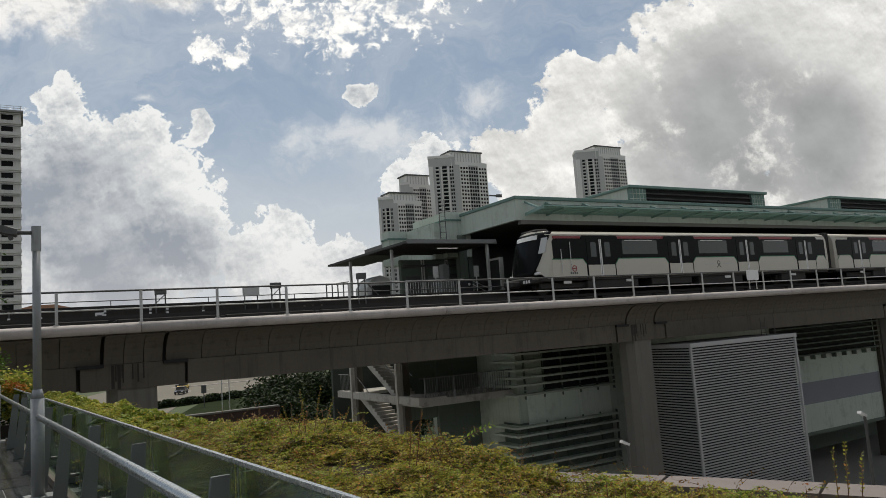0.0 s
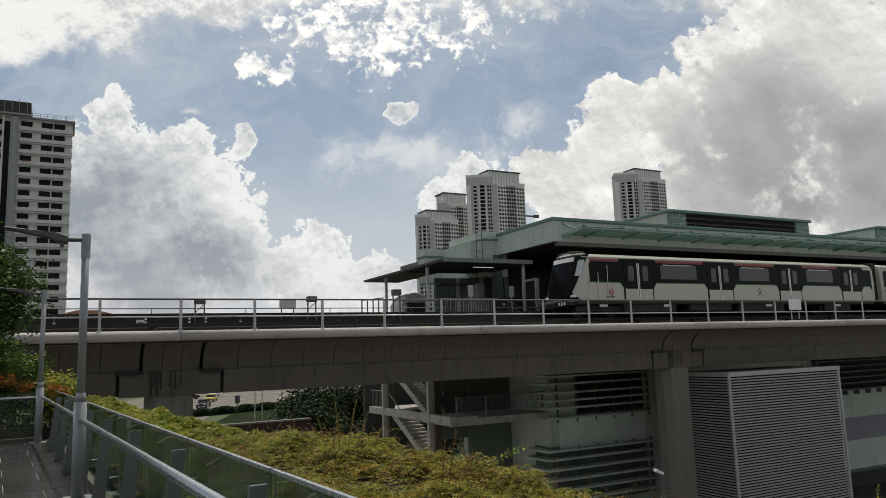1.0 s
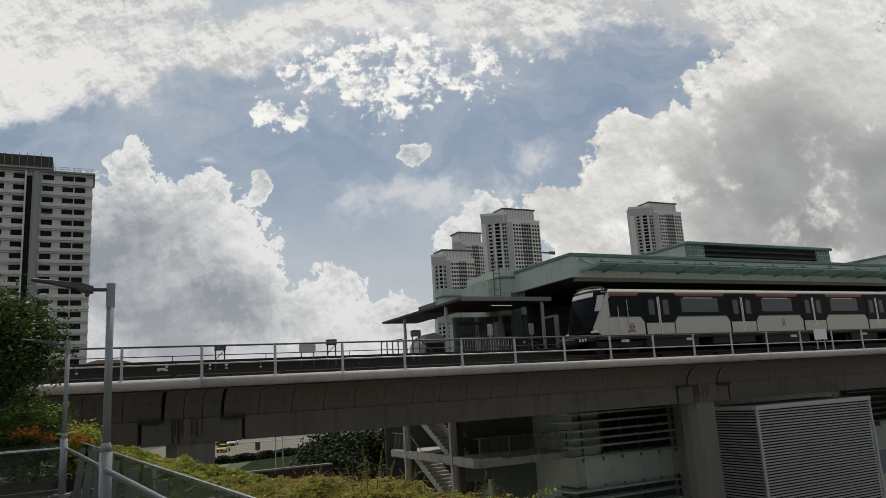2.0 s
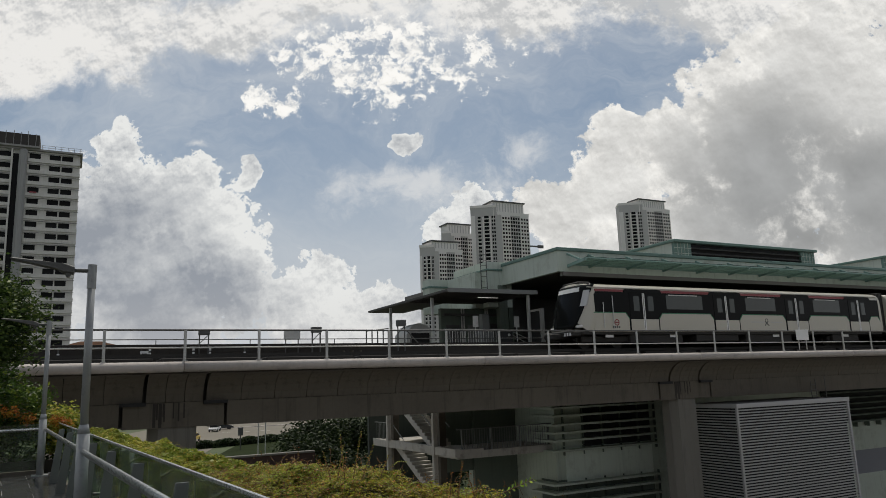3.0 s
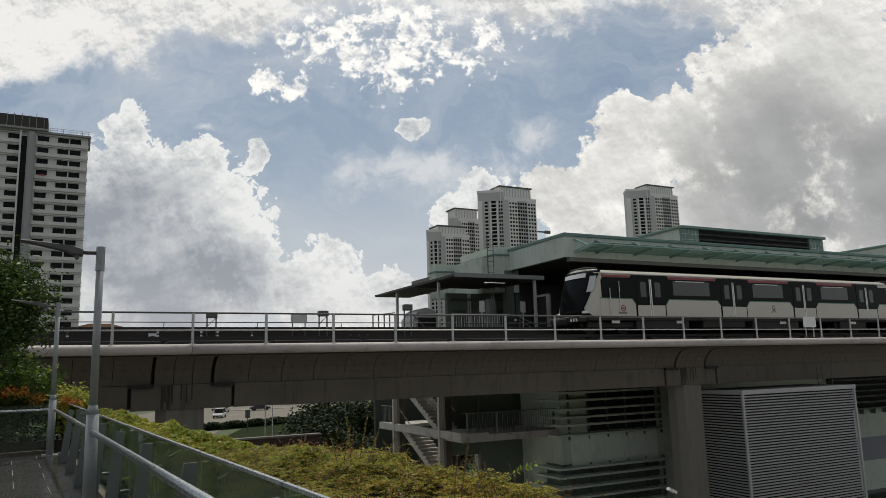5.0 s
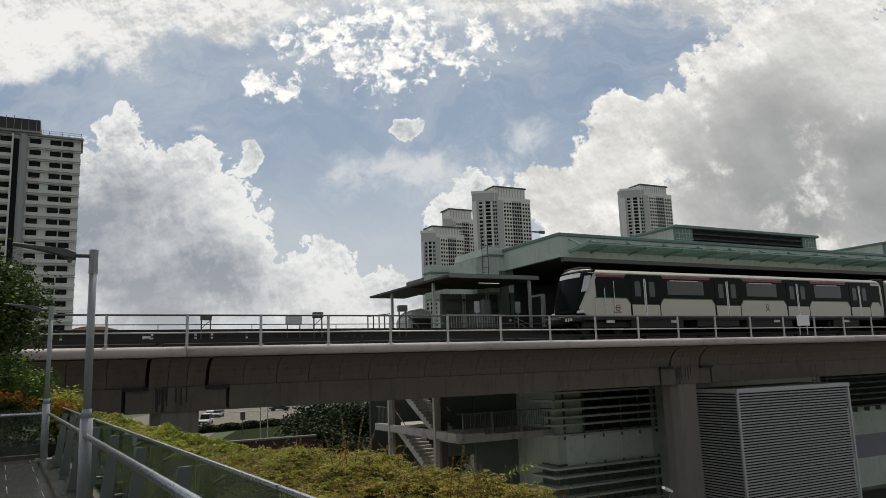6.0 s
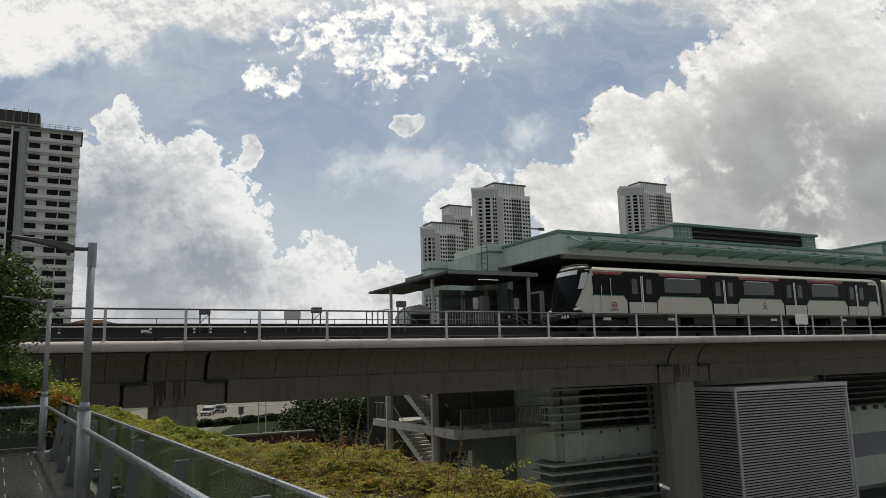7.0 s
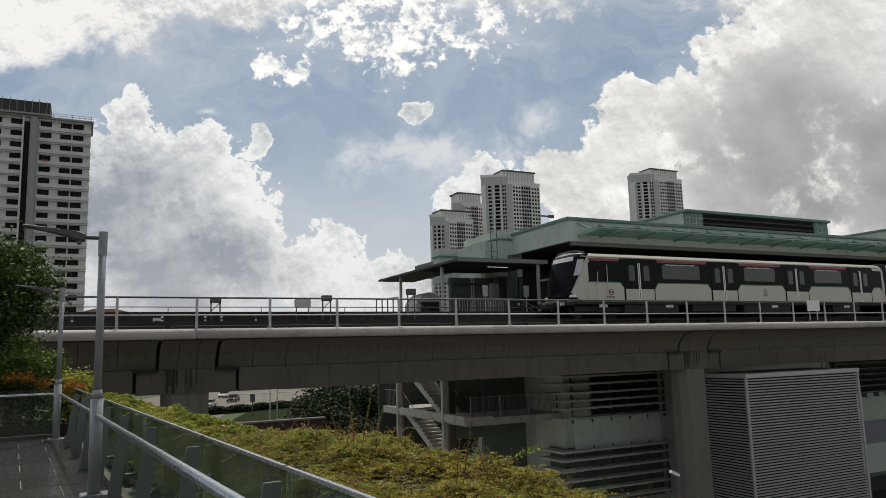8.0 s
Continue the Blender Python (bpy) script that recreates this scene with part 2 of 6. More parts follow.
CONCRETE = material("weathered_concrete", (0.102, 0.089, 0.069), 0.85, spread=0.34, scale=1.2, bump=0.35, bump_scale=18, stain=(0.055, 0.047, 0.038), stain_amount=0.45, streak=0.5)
CONCRETE_PALE = material("sunlit_pale_concrete", (0.46, 0.42, 0.39), 0.75, spread=0.10, scale=1.5, bump=0.2, stain=(0.22, 0.20, 0.18), stain_amount=0.4, streak=0.2)
# near black for shaded faces and interiors; also for stains and drip marks
SHADE_STAIN_CONCRETE = material("shaded_and_stained_concrete", (0.035, 0.03, 0.025), 0.9, spread=0.25, scale=1.5, bump=0.4, stain=(0.03, 0.028, 0.025), streak=0.4)
BLACK_JOINT = material("black_joint", (0.02, 0.02, 0.02), 0.9)
GALV = material("galvanised_steel", (0.50, 0.50, 0.48), 0.5, 0.6, spread=0.10, scale=6, stain=(0.30, 0.27, 0.22), stain_amount=0.3)
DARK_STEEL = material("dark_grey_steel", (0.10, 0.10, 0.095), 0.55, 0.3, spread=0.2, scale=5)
STAINLESS = material("brushed_stainless", (0.46, 0.47, 0.46), 0.28, 1.0, spread=0.06, scale=8)
GREEN_WALL = material("pale_green_paint", (0.51, 0.57, 0.50), 0.75, spread=0.08, scale=1.0, bump=0.1, stain=(0.22, 0.24, 0.17), stain_amount=0.35, streak=0.30)
# wall green brightened to make up for missing bounced light on the panel
PANEL_GREEN = material("brightened_pale_green_paint", (0.70, 0.77, 0.68), 0.75, spread=0.08, scale=1.0, stain=(0.35, 0.38, 0.30), stain_amount=0.3, streak=0.2)
GREEN_DEEP = material("sea_green_paint", (0.13, 0.225, 0.19), 0.5, spread=0.12, scale=1.2, stain=(0.10, 0.16, 0.13), stain_amount=0.4, streak=0.2)
GREEN_GREY = material("grey_green_wall", (0.50, 0.56, 0.475), 0.8, spread=0.10, scale=1.0, stain=(0.20, 0.20, 0.16), stain_amount=0.4, streak=0.25)
GREY_BAND = material("blue_grey_band", (0.24, 0.25, 0.28), 0.75, spread=0.10, scale=1.0)
ROOF_DARK = material("dark_roof_sheet", (0.06, 0.058, 0.054), 0.7, 0.0, spread=0.2, scale=1.0)
ROOF_GREY = material("grey_roof_sheet", (0.16, 0.15, 0.14), 0.6, 0.0, spread=0.15, scale=1.0)
LOUVRE = material("grey_metal_louvre", (0.41, 0.41, 0.415), 0.5, 0.2, spread=0.06, scale=2.0)
# near black standing in for unlit space behind louvres and slats
UNLIT_BLACK = material("unlit_inside_black", (0.012, 0.012, 0.013), 0.8)
WHITE_CAR = material("ivory_train_paint", (0.50, 0.475, 0.40), 0.32, spread=0.04, scale=0.8, stain=(0.52, 0.48, 0.40), stain_amount=0.25)
BLACK_GLOSS = material("black_gloss_panel", (0.010, 0.011, 0.011), 0.15, spread=0.1, scale=1.0, spec=0.06)
TRAIN_GLASS = material("tinted_train_glass", (0.035, 0.045, 0.042), 0.06, spread=0.15, scale=0.6, spec=0.5)
RED_PAINT = material("red_stripe", (0.23, 0.035, 0.04), 0.4)
GREEN_PAINT = material("green_stripe", (0.02, 0.16, 0.07), 0.4)
UNDERFRAME = material("sooty_underframe", (0.03, 0.028, 0.025), 0.8, spread=0.3, scale=4)
WHITE_PAINT = material("white_paint", (0.75, 0.75, 0.73), 0.55, spread=0.05, scale=3)
HDB_WHITE = material("off_white_render", (0.60, 0.585, 0.56), 0.85, spread=0.10, scale=0.15, stain=(0.36, 0.35, 0.33), stain_amount=0.35, streak=0.25)
HDB_GREY = material("grey_render", (0.27, 0.265, 0.26), 0.85, spread=0.08, scale=0.15, streak=0.2)
HDB_SHAFT = material("pale_grey_render_shaft", (0.30, 0.30, 0.30), 0.85, spread=0.06, scale=0.15, streak=0.2)
DARK_OPENING = material("dark_window_opening", (0.012, 0.012, 0.013), 0.6, spread=0.3, scale=0.5, island=0.8, spec=0.1)
TOWER_CAP = material("dark_roof_edge", (0.10, 0.10, 0.10), 0.8)
TOWER_PALE = material("pale_grey_render", (0.72, 0.70, 0.675), 0.85, spread=0.05, scale=0.05, streak=0.1)
TOWER_MID = material("mid_grey_render", (0.47, 0.46, 0.45), 0.85, spread=0.06, scale=0.05, streak=0.1)
TILE = material("dark_wet_stone_tile", (0.045, 0.046, 0.045), 0.2, spread=0.25, scale=2.5, bump=0.08, bump_scale=60, island=0.5)
GROUT = material("pale_grout", (0.45, 0.45, 0.42), 0.7)
YARD = material("dark_yard_paving", (0.27, 0.26, 0.24), 0.9, spread=0.2, scale=0.4, bump=0.2)
ASPHALT = material("grey_asphalt", (0.20, 0.185, 0.155), 0.95, spread=0.12, scale=0.3, spec=0.05)
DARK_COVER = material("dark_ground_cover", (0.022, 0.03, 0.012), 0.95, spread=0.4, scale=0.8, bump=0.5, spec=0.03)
GRASS = material("mown_grass", (0.055, 0.075, 0.025), 0.9, spread=0.35, scale=0.3, bump=0.3)
SOIL = material("dark_soil", (0.035, 0.028, 0.02), 0.95, spread=0.3, scale=3, bump=0.5)
BARK = material("grey_brown_bark", (0.10, 0.08, 0.06), 0.9, spread=0.3, scale=6, bump=0.6)
TWIG = material("reddish_twig", (0.16, 0.085, 0.045), 0.8, spread=0.3, scale=8)
COPING = material("pinkish_granite_coping", (0.16, 0.13, 0.115), 0.6, spread=0.2, scale=12, bump=0.1, island=0.3)
HEDGE_LEAF = leaf_material("hedge_leaf", (0.41, 0.375, 0.062), (0.28, 0.34, 0.05), (0.42, 0.20, 0.07), 0.42)
SHOOT_GREEN = leaf_material("fresh_green_leaf", (0.24, 0.40, 0.06), (0.30, 0.46, 0.08), (0.34, 0.44, 0.09), 0.45)
HEDGE_SHADED = leaf_material("shaded_hedge_leaf", (0.12, 0.13, 0.022), (0.085, 0.12, 0.018), (0.18, 0.11, 0.035), 0.3)
ORANGE_TIP = leaf_material("reddish_hedge_tip", (0.26, 0.13, 0.04), (0.22, 0.15, 0.035), (0.30, 0.10, 0.04), 0.35)
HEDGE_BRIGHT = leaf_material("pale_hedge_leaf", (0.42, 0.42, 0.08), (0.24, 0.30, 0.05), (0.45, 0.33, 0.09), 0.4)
SHRUB_LEAF = leaf_material("shrub_leaf", (0.05, 0.10, 0.018), (0.09, 0.15, 0.025), (0.16, 0.20, 0.03), 0.35)
TREE_LEAF = leaf_material("tree_leaf", (0.042, 0.078, 0.018), (0.075, 0.12, 0.028), (0.15, 0.19, 0.05), 0.35)
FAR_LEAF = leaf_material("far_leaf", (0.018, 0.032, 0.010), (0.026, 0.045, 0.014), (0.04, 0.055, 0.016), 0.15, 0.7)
ORANGE_LEAF = leaf_material("orange_flower", (0.42, 0.13, 0.035), (0.42, 0.24, 0.04), (0.36, 0.08, 0.03), 0.4)
GLASS = glass_material("green_tinted_glass", (0.80, 0.86, 0.81), 0.8)
AWNING_STEEL = material("sea_green_awning_steel", (0.22, 0.35, 0.31), 0.45, spread=0.12, scale=2.0, stain=(0.12, 0.17, 0.14), stain_amount=0.3)
AWNING_GLASS = glass_material("sea_green_glass", (0.12, 0.26, 0.22), 0.25, 0.1)
ORANGE_ROOF = material("orange_roof_tile", (0.33, 0.18, 0.12), 0.8, spread=0.15, scale=0.3)
BLUE_PAINT = material("blue_paint", (0.12, 0.30, 0.42), 0.5)
TYRE = material("black_rubber", (0.02, 0.02, 0.02), 0.8)


def lamp_glow():
    m = bpy.data.materials.new("fluorescent_tube")
    m.use_nodes = True
    b = m.node_tree.nodes["Principled BSDF"]
    b.inputs["Base Color"].default_value = (0.8, 0.8, 0.8, 1)
    b.inputs["Emission Color"].default_value = (1, 0.97, 0.9, 1)
    b.inputs["Emission Strength"].default_value = 0.5
    return m


TUBE = lamp_glow()
LAMP_GREY = material("grey_lamp_paint", (0.30, 0.31, 0.31), 0.4, 0.2, spread=0.08, scale=6, stain=(0.12, 0.12, 0.11), stain_amount=0.3)
# green darkened to carry the shade of rooms, gaps and undersides
SHADED_GREEN = material("shaded_green_wall", (0.13, 0.16, 0.13), 0.85, spread=0.15, scale=1.0, streak=0.3)
PIER_GREY = material("grey_pier_concrete", (0.15, 0.143, 0.124), 0.85, spread=0.14, scale=1.0, bump=0.25, bump_scale=18, stain=(0.13, 0.12, 0.10), stain_amount=0.4, streak=0.35)
POST_GREY = material("grey_post_paint", (0.17, 0.178, 0.17), 0.45, 0.2, spread=0.12, scale=5)
STAIR_GREY = material("stained_pale_concrete", (0.42, 0.40, 0.36), 0.85, spread=0.12, scale=1.5, stain=(0.16, 0.15, 0.12), stain_amount=0.5, streak=0.35)
DEEP_SHADE = material("deep_shade_wall", (0.05, 0.06, 0.05), 0.9, spread=0.2, scale=1.0, streak=0.3)
DARK_TANK = material("sooty_roof_tank", (0.05, 0.045, 0.042), 0.9, spread=0.3, scale=0.3)


# ---------------------------------------------------------------- mesh helpers
def box(bm, x0, x1, y0, y1, z0, z1, bevel=0.0):
    v = bmesh.ops.create_cube(bm, size=1, matrix=Matrix.Translation(((x0 + x1) / 2, (y0 + y1) / 2, (z0 + z1) / 2)) @ Matrix.Diagonal((x1 - x0, y1 - y0, z1 - z0, 1)))["verts"]
    if bevel:
        bmesh.ops.bevel(bm, geom=list({e for q in v for e in q.link_edges}), offset=bevel, segments=1, affect="EDGES")


def rod(bm, a, b, r0, r1=None, seg=8):
    a, b = Vector(a), Vector(b)
    m = Matrix.Translation((a + b) / 2) @ (b - a).to_track_quat("Z", "Y").to_matrix().to_4x4()
    bmesh.ops.create_cone(bm, cap_ends=True, segments=seg, radius1=r0, radius2=r0 if r1 is None else r1, depth=(b - a).length, matrix=m)


def bar(bm, a, b, w, h):
    """A square bar from a to b, w wide and h deep."""
    a, b = Vector(a), Vector(b)
    m = Matrix.Translation((a + b) / 2) @ (b - a).to_track_quat("Z", "Y").to_matrix().to_4x4()
    bmesh.ops.create_cube(bm, size=1, matrix=m @ Matrix.Diagonal((w, h, (b - a).length, 1)))


def prism(bm, pts, axis, lo, hi):
    """Extrudes the outline pts (two coordinates each) along an axis from lo to hi."""
    def at3(p, s):
        return {"x": (s, p[0], p[1]), "y": (p[0], s, p[1]), "z": (p[0], p[1], s)}[axis]
    a = [bm.verts.new(at3(p, lo)) for p in pts]
    b = [bm.verts.new(at3(p, hi)) for p in pts]
    n = len(pts)
    bm.faces.new(a), bm.faces.new(b[::-1])
    for i in range(n):
        bm.faces.new((a[i], b[i], b[(i + 1) % n], a[(i + 1) % n]))


def to_mesh(name, bm, mat, smooth=False):
    bmesh.ops.recalc_face_normals(bm, faces=bm.faces)
    me = bpy.data.meshes.new(name)
    bm.to_mesh(me)
    bm.free()
    me.materials.append(mat)
    if smooth:
        me.polygons.foreach_set("use_smooth", [True] * len(me.polygons))
    return me


def part(name, bm, mat, parent, label="", smooth=False):
    ob = new(name, to_mesh(name, bm, mat, smooth))
    ob.parent = parent
    if label:
        ob["label"] = label
    return ob


def piece(name, me, parent, m):
    """An alike piece on shared mesh data."""
    ob = new(name, me)
    ob.parent = parent
    ob.matrix_basis = m
    return ob


def thing(name, at, label, category, group="", kind=""):
    ob = new(name)
    ob.location = at
    return tagged(ob, label, category, group, kind)


def solid(name, bm, mat, label, category, group="", kind="", smooth=False):
    return tagged(new(name, to_mesh(name, bm, mat, smooth)), label, category, group, kind)


def made(fn, *args):
    bm = bmesh.new()
    fn(bm, *args)
    return bm


def boxm(*args):
    return made(box, *args)


def rodm(*args):
    return made(rod, *args)


def barm(*args):
    return made(bar, *args)


rng = np.random.default_rng(7)


def leaf_mesh(name, centres, size, mat, up=0.5, slim=0.45, axis=None):
    """Many small folded leaves, one quad each, at the centres."""
    n = len(centres)
    if axis is None:
        axis = rng.normal(size=(n, 3))
        axis[:, 2] = axis[:, 2] * 0.5
    axis /= np.linalg.norm(axis, axis=1)[:, None]
    nor = rng.normal(size=(n, 3)) * (1 - up)
    nor[:, 2] += up * 1.4
    wid = np.cross(axis, nor)
    wid /= np.linalg.norm(wid, axis=1)[:, None] + 1e-9
    s = size * rng.uniform(0.55, 1.25, (n, 1))
    a, w = axis * s, wid * s * slim
    co = np.stack([centres - a * 0.5, centres + w * 0.5, centres + a * 0.5, centres - w * 0.5], 1).reshape(-1, 3)
    me = bpy.data.meshes.new(name)
    me.vertices.add(4 * n)
    me.vertices.foreach_set("co", co.ravel())
    me.loops.add(4 * n)
    me.loops.foreach_set("vertex_index", np.arange(4 * n))
    me.polygons.add(n)
    me.polygons.foreach_set("loop_start", np.arange(0, 4 * n, 4))
    me.update(calc_edges=True)
    me.materials.append(mat)
    return me


# ---------------------------------------------------------------- ground
def ground_height(x, y):
    return 4.0 * min(1.0, max(0.0, (y - 50) / 30)) if y < 80 else 4.0


def build_ground():
    bm = bmesh.new()
    ys = [-600, -60, 0, 20, 35, 50, 56, 62, 68, 74, 80, 110, 160, 260, 600, 3800]
    xs = [-3000, -300, -60, 0, 60, 200, 700, 3500]
    grid = [[bm.verts.new((x, y, ground_height(x, y))) for x in xs] for y in ys]
    for j in range(len(ys) - 1):
        for i in range(len(xs) - 1):
            bm.faces.new((grid[j][i], grid[j][i + 1], grid[j + 1][i + 1], grid[j + 1][i]))
    solid("ground", bm, GRASS, "grassy ground sloping up to the road", "ground", kind="structure")
    bm = bmesh.new()
    box(bm, -40, 110, -20, 52, 0.004, 0.03)
    solid("pavement", bm, YARD, "grey paved yard under the station", "pavement", kind="structure")
    bm = bmesh.new()
    prism(bm, [(2, 96), (14, 96), (24, 129), (62, 137), (66, 215), (44, 226), (20, 196), (2, 150)], "z", 4.005, 4.05)
    solid("road", bm, ASPHALT, "sunlit grey asphalt road junction", "road", kind="structure")
    bm = bmesh.new()
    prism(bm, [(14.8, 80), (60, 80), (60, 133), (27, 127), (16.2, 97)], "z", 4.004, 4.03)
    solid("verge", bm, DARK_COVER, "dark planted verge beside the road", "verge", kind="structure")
    for i in range(5):
        bm = boxm(29 + i * 4.2, 31 + i * 4.2, 158.0, 158.25, 4.055, 4.062)
        solid("road_line", bm, WHITE_PAINT, "white painted lane dash on asphalt", "road marking", group="lane dashes", kind="structure")
    bm = boxm(30, 62, 176, 176.6, 4.0, 4.2, 0.03)
    solid("kerb", bm, CONCRETE_PALE, "pale concrete kerb along the road", "kerb", kind="structure")


build_ground()


# ---------------------------------------------------------------- viaduct
PIERS = (3.4, 27.4, 51.4, -20.6, 75.4)
VX0, VX1 = -32.0, 92.0


def web_outline():
    """Near side of the girder: rounded lip, then a web curving in under it (y, z)."""
    pts = [(26.95, E + 0.62)]
    for k in range(7):
        a = k / 6 * math.pi / 2
        pts.append((26.12 + 1.02 * math.sin(a) ** 1.1, E - 0.30 + 0.95 * math.cos(a)))
    pts += [(27.9, E - 0.30), (27.9, E + 0.62)]
    return pts[1:]


def build_viaduct():
    root = thing("viaduct", (0, 0, 0), "weathered grey concrete rail viaduct on piers", "viaduct", kind="structure")
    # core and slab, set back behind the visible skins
    # core darkened so the open joints look shaded inside
    part("core", boxm(VX0, VX1, 27.32, 30.2, E - 1.08, E + 0.6), SHADE_STAIN_CONCRETE, root, "recessed girder core darkened for the shade in the joints")
    part("deck_slab", boxm(VX0, VX1, 26.2, 31.4, E + 0.66, E + 0.86), CONCRETE, root)
    # lip paler than the web: sun above, shade below, put into two concretes
    lip = [(26.45, E + 0.66), (26.06, E + 0.72), (25.95, E + 0.79), (25.92, E + 0.90), (25.95, E + 0.98), (26.06, E + 1.04), (26.3, E + 1.06), (26.45, E + 1.06)]
    joints = [VX0] + [x + s for x in sorted(PIERS) for s in (0.14, 11.9)]
    joints = sorted(j for j in joints if VX0 <= j < VX1) + [VX1]
    for a, b in zip(joints, joints[1:]):
        part("lip", made(prism, lip, "x", a + 0.012, b - 0.012), CONCRETE_PALE, root, "rounded concrete edge in a pale sunlit tone", True)
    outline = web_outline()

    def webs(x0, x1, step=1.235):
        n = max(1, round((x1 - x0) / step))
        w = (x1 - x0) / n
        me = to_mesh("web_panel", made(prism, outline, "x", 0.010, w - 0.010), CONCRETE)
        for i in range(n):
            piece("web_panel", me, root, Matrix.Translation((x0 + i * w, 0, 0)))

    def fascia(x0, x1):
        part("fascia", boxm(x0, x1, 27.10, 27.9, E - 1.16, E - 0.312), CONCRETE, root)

    ends = sorted(PIERS)
    for p in ends:
        webs(p - 0.93, p + 0.96, 0.63)      # pier head above the half joints
        fascia(p - 1.64, p + 1.68)
    for a, b in zip(ends, ends[1:]):
        webs(a + 1.06, b - 1.03)
        fascia(a + 1.79, b - 1.76)
    webs(VX0, ends[0] - 1.02), fascia(VX0, ends[0] - 1.75)
    webs(ends[-1] + 1.05, VX1), fascia(ends[-1] + 1.79, VX1)
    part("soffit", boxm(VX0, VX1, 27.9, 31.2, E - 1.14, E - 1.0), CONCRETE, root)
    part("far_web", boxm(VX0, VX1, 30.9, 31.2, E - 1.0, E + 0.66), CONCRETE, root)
    # parapet colour holds the shade of its near face
    part("far_parapet", boxm(VX0, VX1, 31.2, 31.42, E + 0.86, E + 1.95, 0.02), SHADE_STAIN_CONCRETE, root, "concrete parapet darkened for its shaded near face")
    for p in ends:
        col = bmesh.new()
        w = 0.78
        prism(col, [(p - w, 27.5), (p - w + 0.28, 27.16), (p + w - 0.12, 27.16), (p + w, 27.3), (p + w, 28.0), (p + w - 0.2, 28.2), (p - w + 0.2, 28.2), (p - w, 28.0)], "z", 0, E - 1.164)
        part("pier", col, PIER_GREY, root, "tall chamfered concrete pier")
        for a, b in ((p - 1.76, p - 0.93), (p + 0.96, p + 1.79)):
            part("joint_gap", boxm(a, b, 26.96, 27.098, E - 0.40, E - 0.28), BLACK_JOINT, root, "black half joint gap")
        for k, dx in enumerate((-0.35, -0.05, 0.12, 0.30)):
            part("drip_mark", boxm(p + dx, p + dx + 0.05, 27.09, 27.097, E - 0.95 + 0.1 * (k % 2), E - 0.33), SHADE_STAIN_CONCRETE, root, "dark drip mark")
        for k, (dx, wd, drop) in enumerate(((-0.70, 0.10, 0.80), (-0.59, 0.06, 0.55), (-0.51, 0.11, 0.82), (-0.38, 0.04, 0.45))):
            part("stain", boxm(p + dx, p + dx + wd, 27.093 + 0.001 * k, 27.1, E - 0.33 - drop, E - 0.33), SHADE_STAIN_CONCRETE, root, "black water stain below the joint")
    # track
    for y in (28.95, 30.38):
        part("rail", boxm(VX0, VX1, y - 0.035, y + 0.035, E + 1.33, E + 1.45), UNDERFRAME, root)
    plinth = to_mesh("track_plinth", boxm(0, 3.6, 28.7, 30.65, E + 0.86, E + 1.28, 0.02), UNDERFRAME)
    for i in range(32):
        piece("track_plinth", plinth, root, Matrix.Translation((VX0 + i * 3.9, 0, 0)))
    # railing along the edge
    rail_root = thing("viaduct_railing", (0, 26.15, E + 1.12), "grey galvanised steel railing along the viaduct edge", "railing", kind="structure")
    me = bmesh.new()
    box(me, -0.045, 0.045, -0.03, 0.03, -0.06, 1.0, 0.008)
    box(me, -0.09, 0.09, -0.06, 0.06, -0.06, -0.04)
    me = to_mesh("post", me, GALV)
    for k in range(-13, 36):
        piece("post", me, rail_root, Matrix.Translation((1.05 + 2.515 * k, 0, 0)))
    part("top_rail", rodm((VX0, 0, 1.0), (VX1, 0, 1.0), 0.032), DARK_STEEL, rail_root, "dark tubular top rail", True)
    part("middle_rail", rodm((VX0, 0, 0.40), (VX1, 0, 0.40), 0.024), GALV, rail_root, "", True)
    # thin rail on the far parapet
    far = thing("far_railing", (0, 31.3, E + 1.95), "thin dark handrail on the far parapet", "railing", kind="structure")
    me = to_mesh("thin_post", rodm((0, 0, 0), (0, 0, 0.2), 0.018, None, 6), DARK_STEEL)
    for k in range(-6, 8):
        piece("thin_post", me, far, Matrix.Translation((3.15 + 3.75 * k, 0, 0)))
    part("thin_rail", rodm((VX0, 0, 0.2), (30, 0, 0.2), 0.02), DARK_STEEL, far)


build_viaduct()


# ---------------------------------------------------------------- train
SEAMS = (5.5, 11.45, 17.25, 23.05)
CAR_LEN = 25.4


def car_ring():
    """Cross-section of the body (y, z above rail), near side bottom, over the roof, to the far side bottom."""
    return [(0.05, 0.80), (0.0, 1.0), (0.0, 2.0), (0.03, 2.75), (0.10, 2.97), (0.24, 3.13), (0.55, 3.24), (1.1, 3.31), (1.6, 3.33),
            (2.1, 3.31), (2.65, 3.24), (2.96, 3.13), (3.10, 2.97), (3.17, 2.75), (3.2, 2.0), (3.2, 1.0), (3.15, 0.80)]


def nose_x(z):
    """The middle of the cab front, raked gently back."""
    return float(np.interp(z, (0.80, 1.3, 2.0, 3.08, 3.33), (1.46, 1.54, 1.70, 2.00, 2.14)))


def front_x(y, z):
    """The front of the cab: raked, and curved back towards its sides."""
    return nose_x(z) + 0.50 * (abs(y - 1.6) / 1.6) ** 2.5


def nose_ring(s):
    out = []
    for y, z in car_ring():
        yy, zz = 1.6 + (y - 1.6) * s, 2.1 + (z - 2.1) * s
        out.append(Vector((front_x(yy, zz), yy, zz)))
    return out


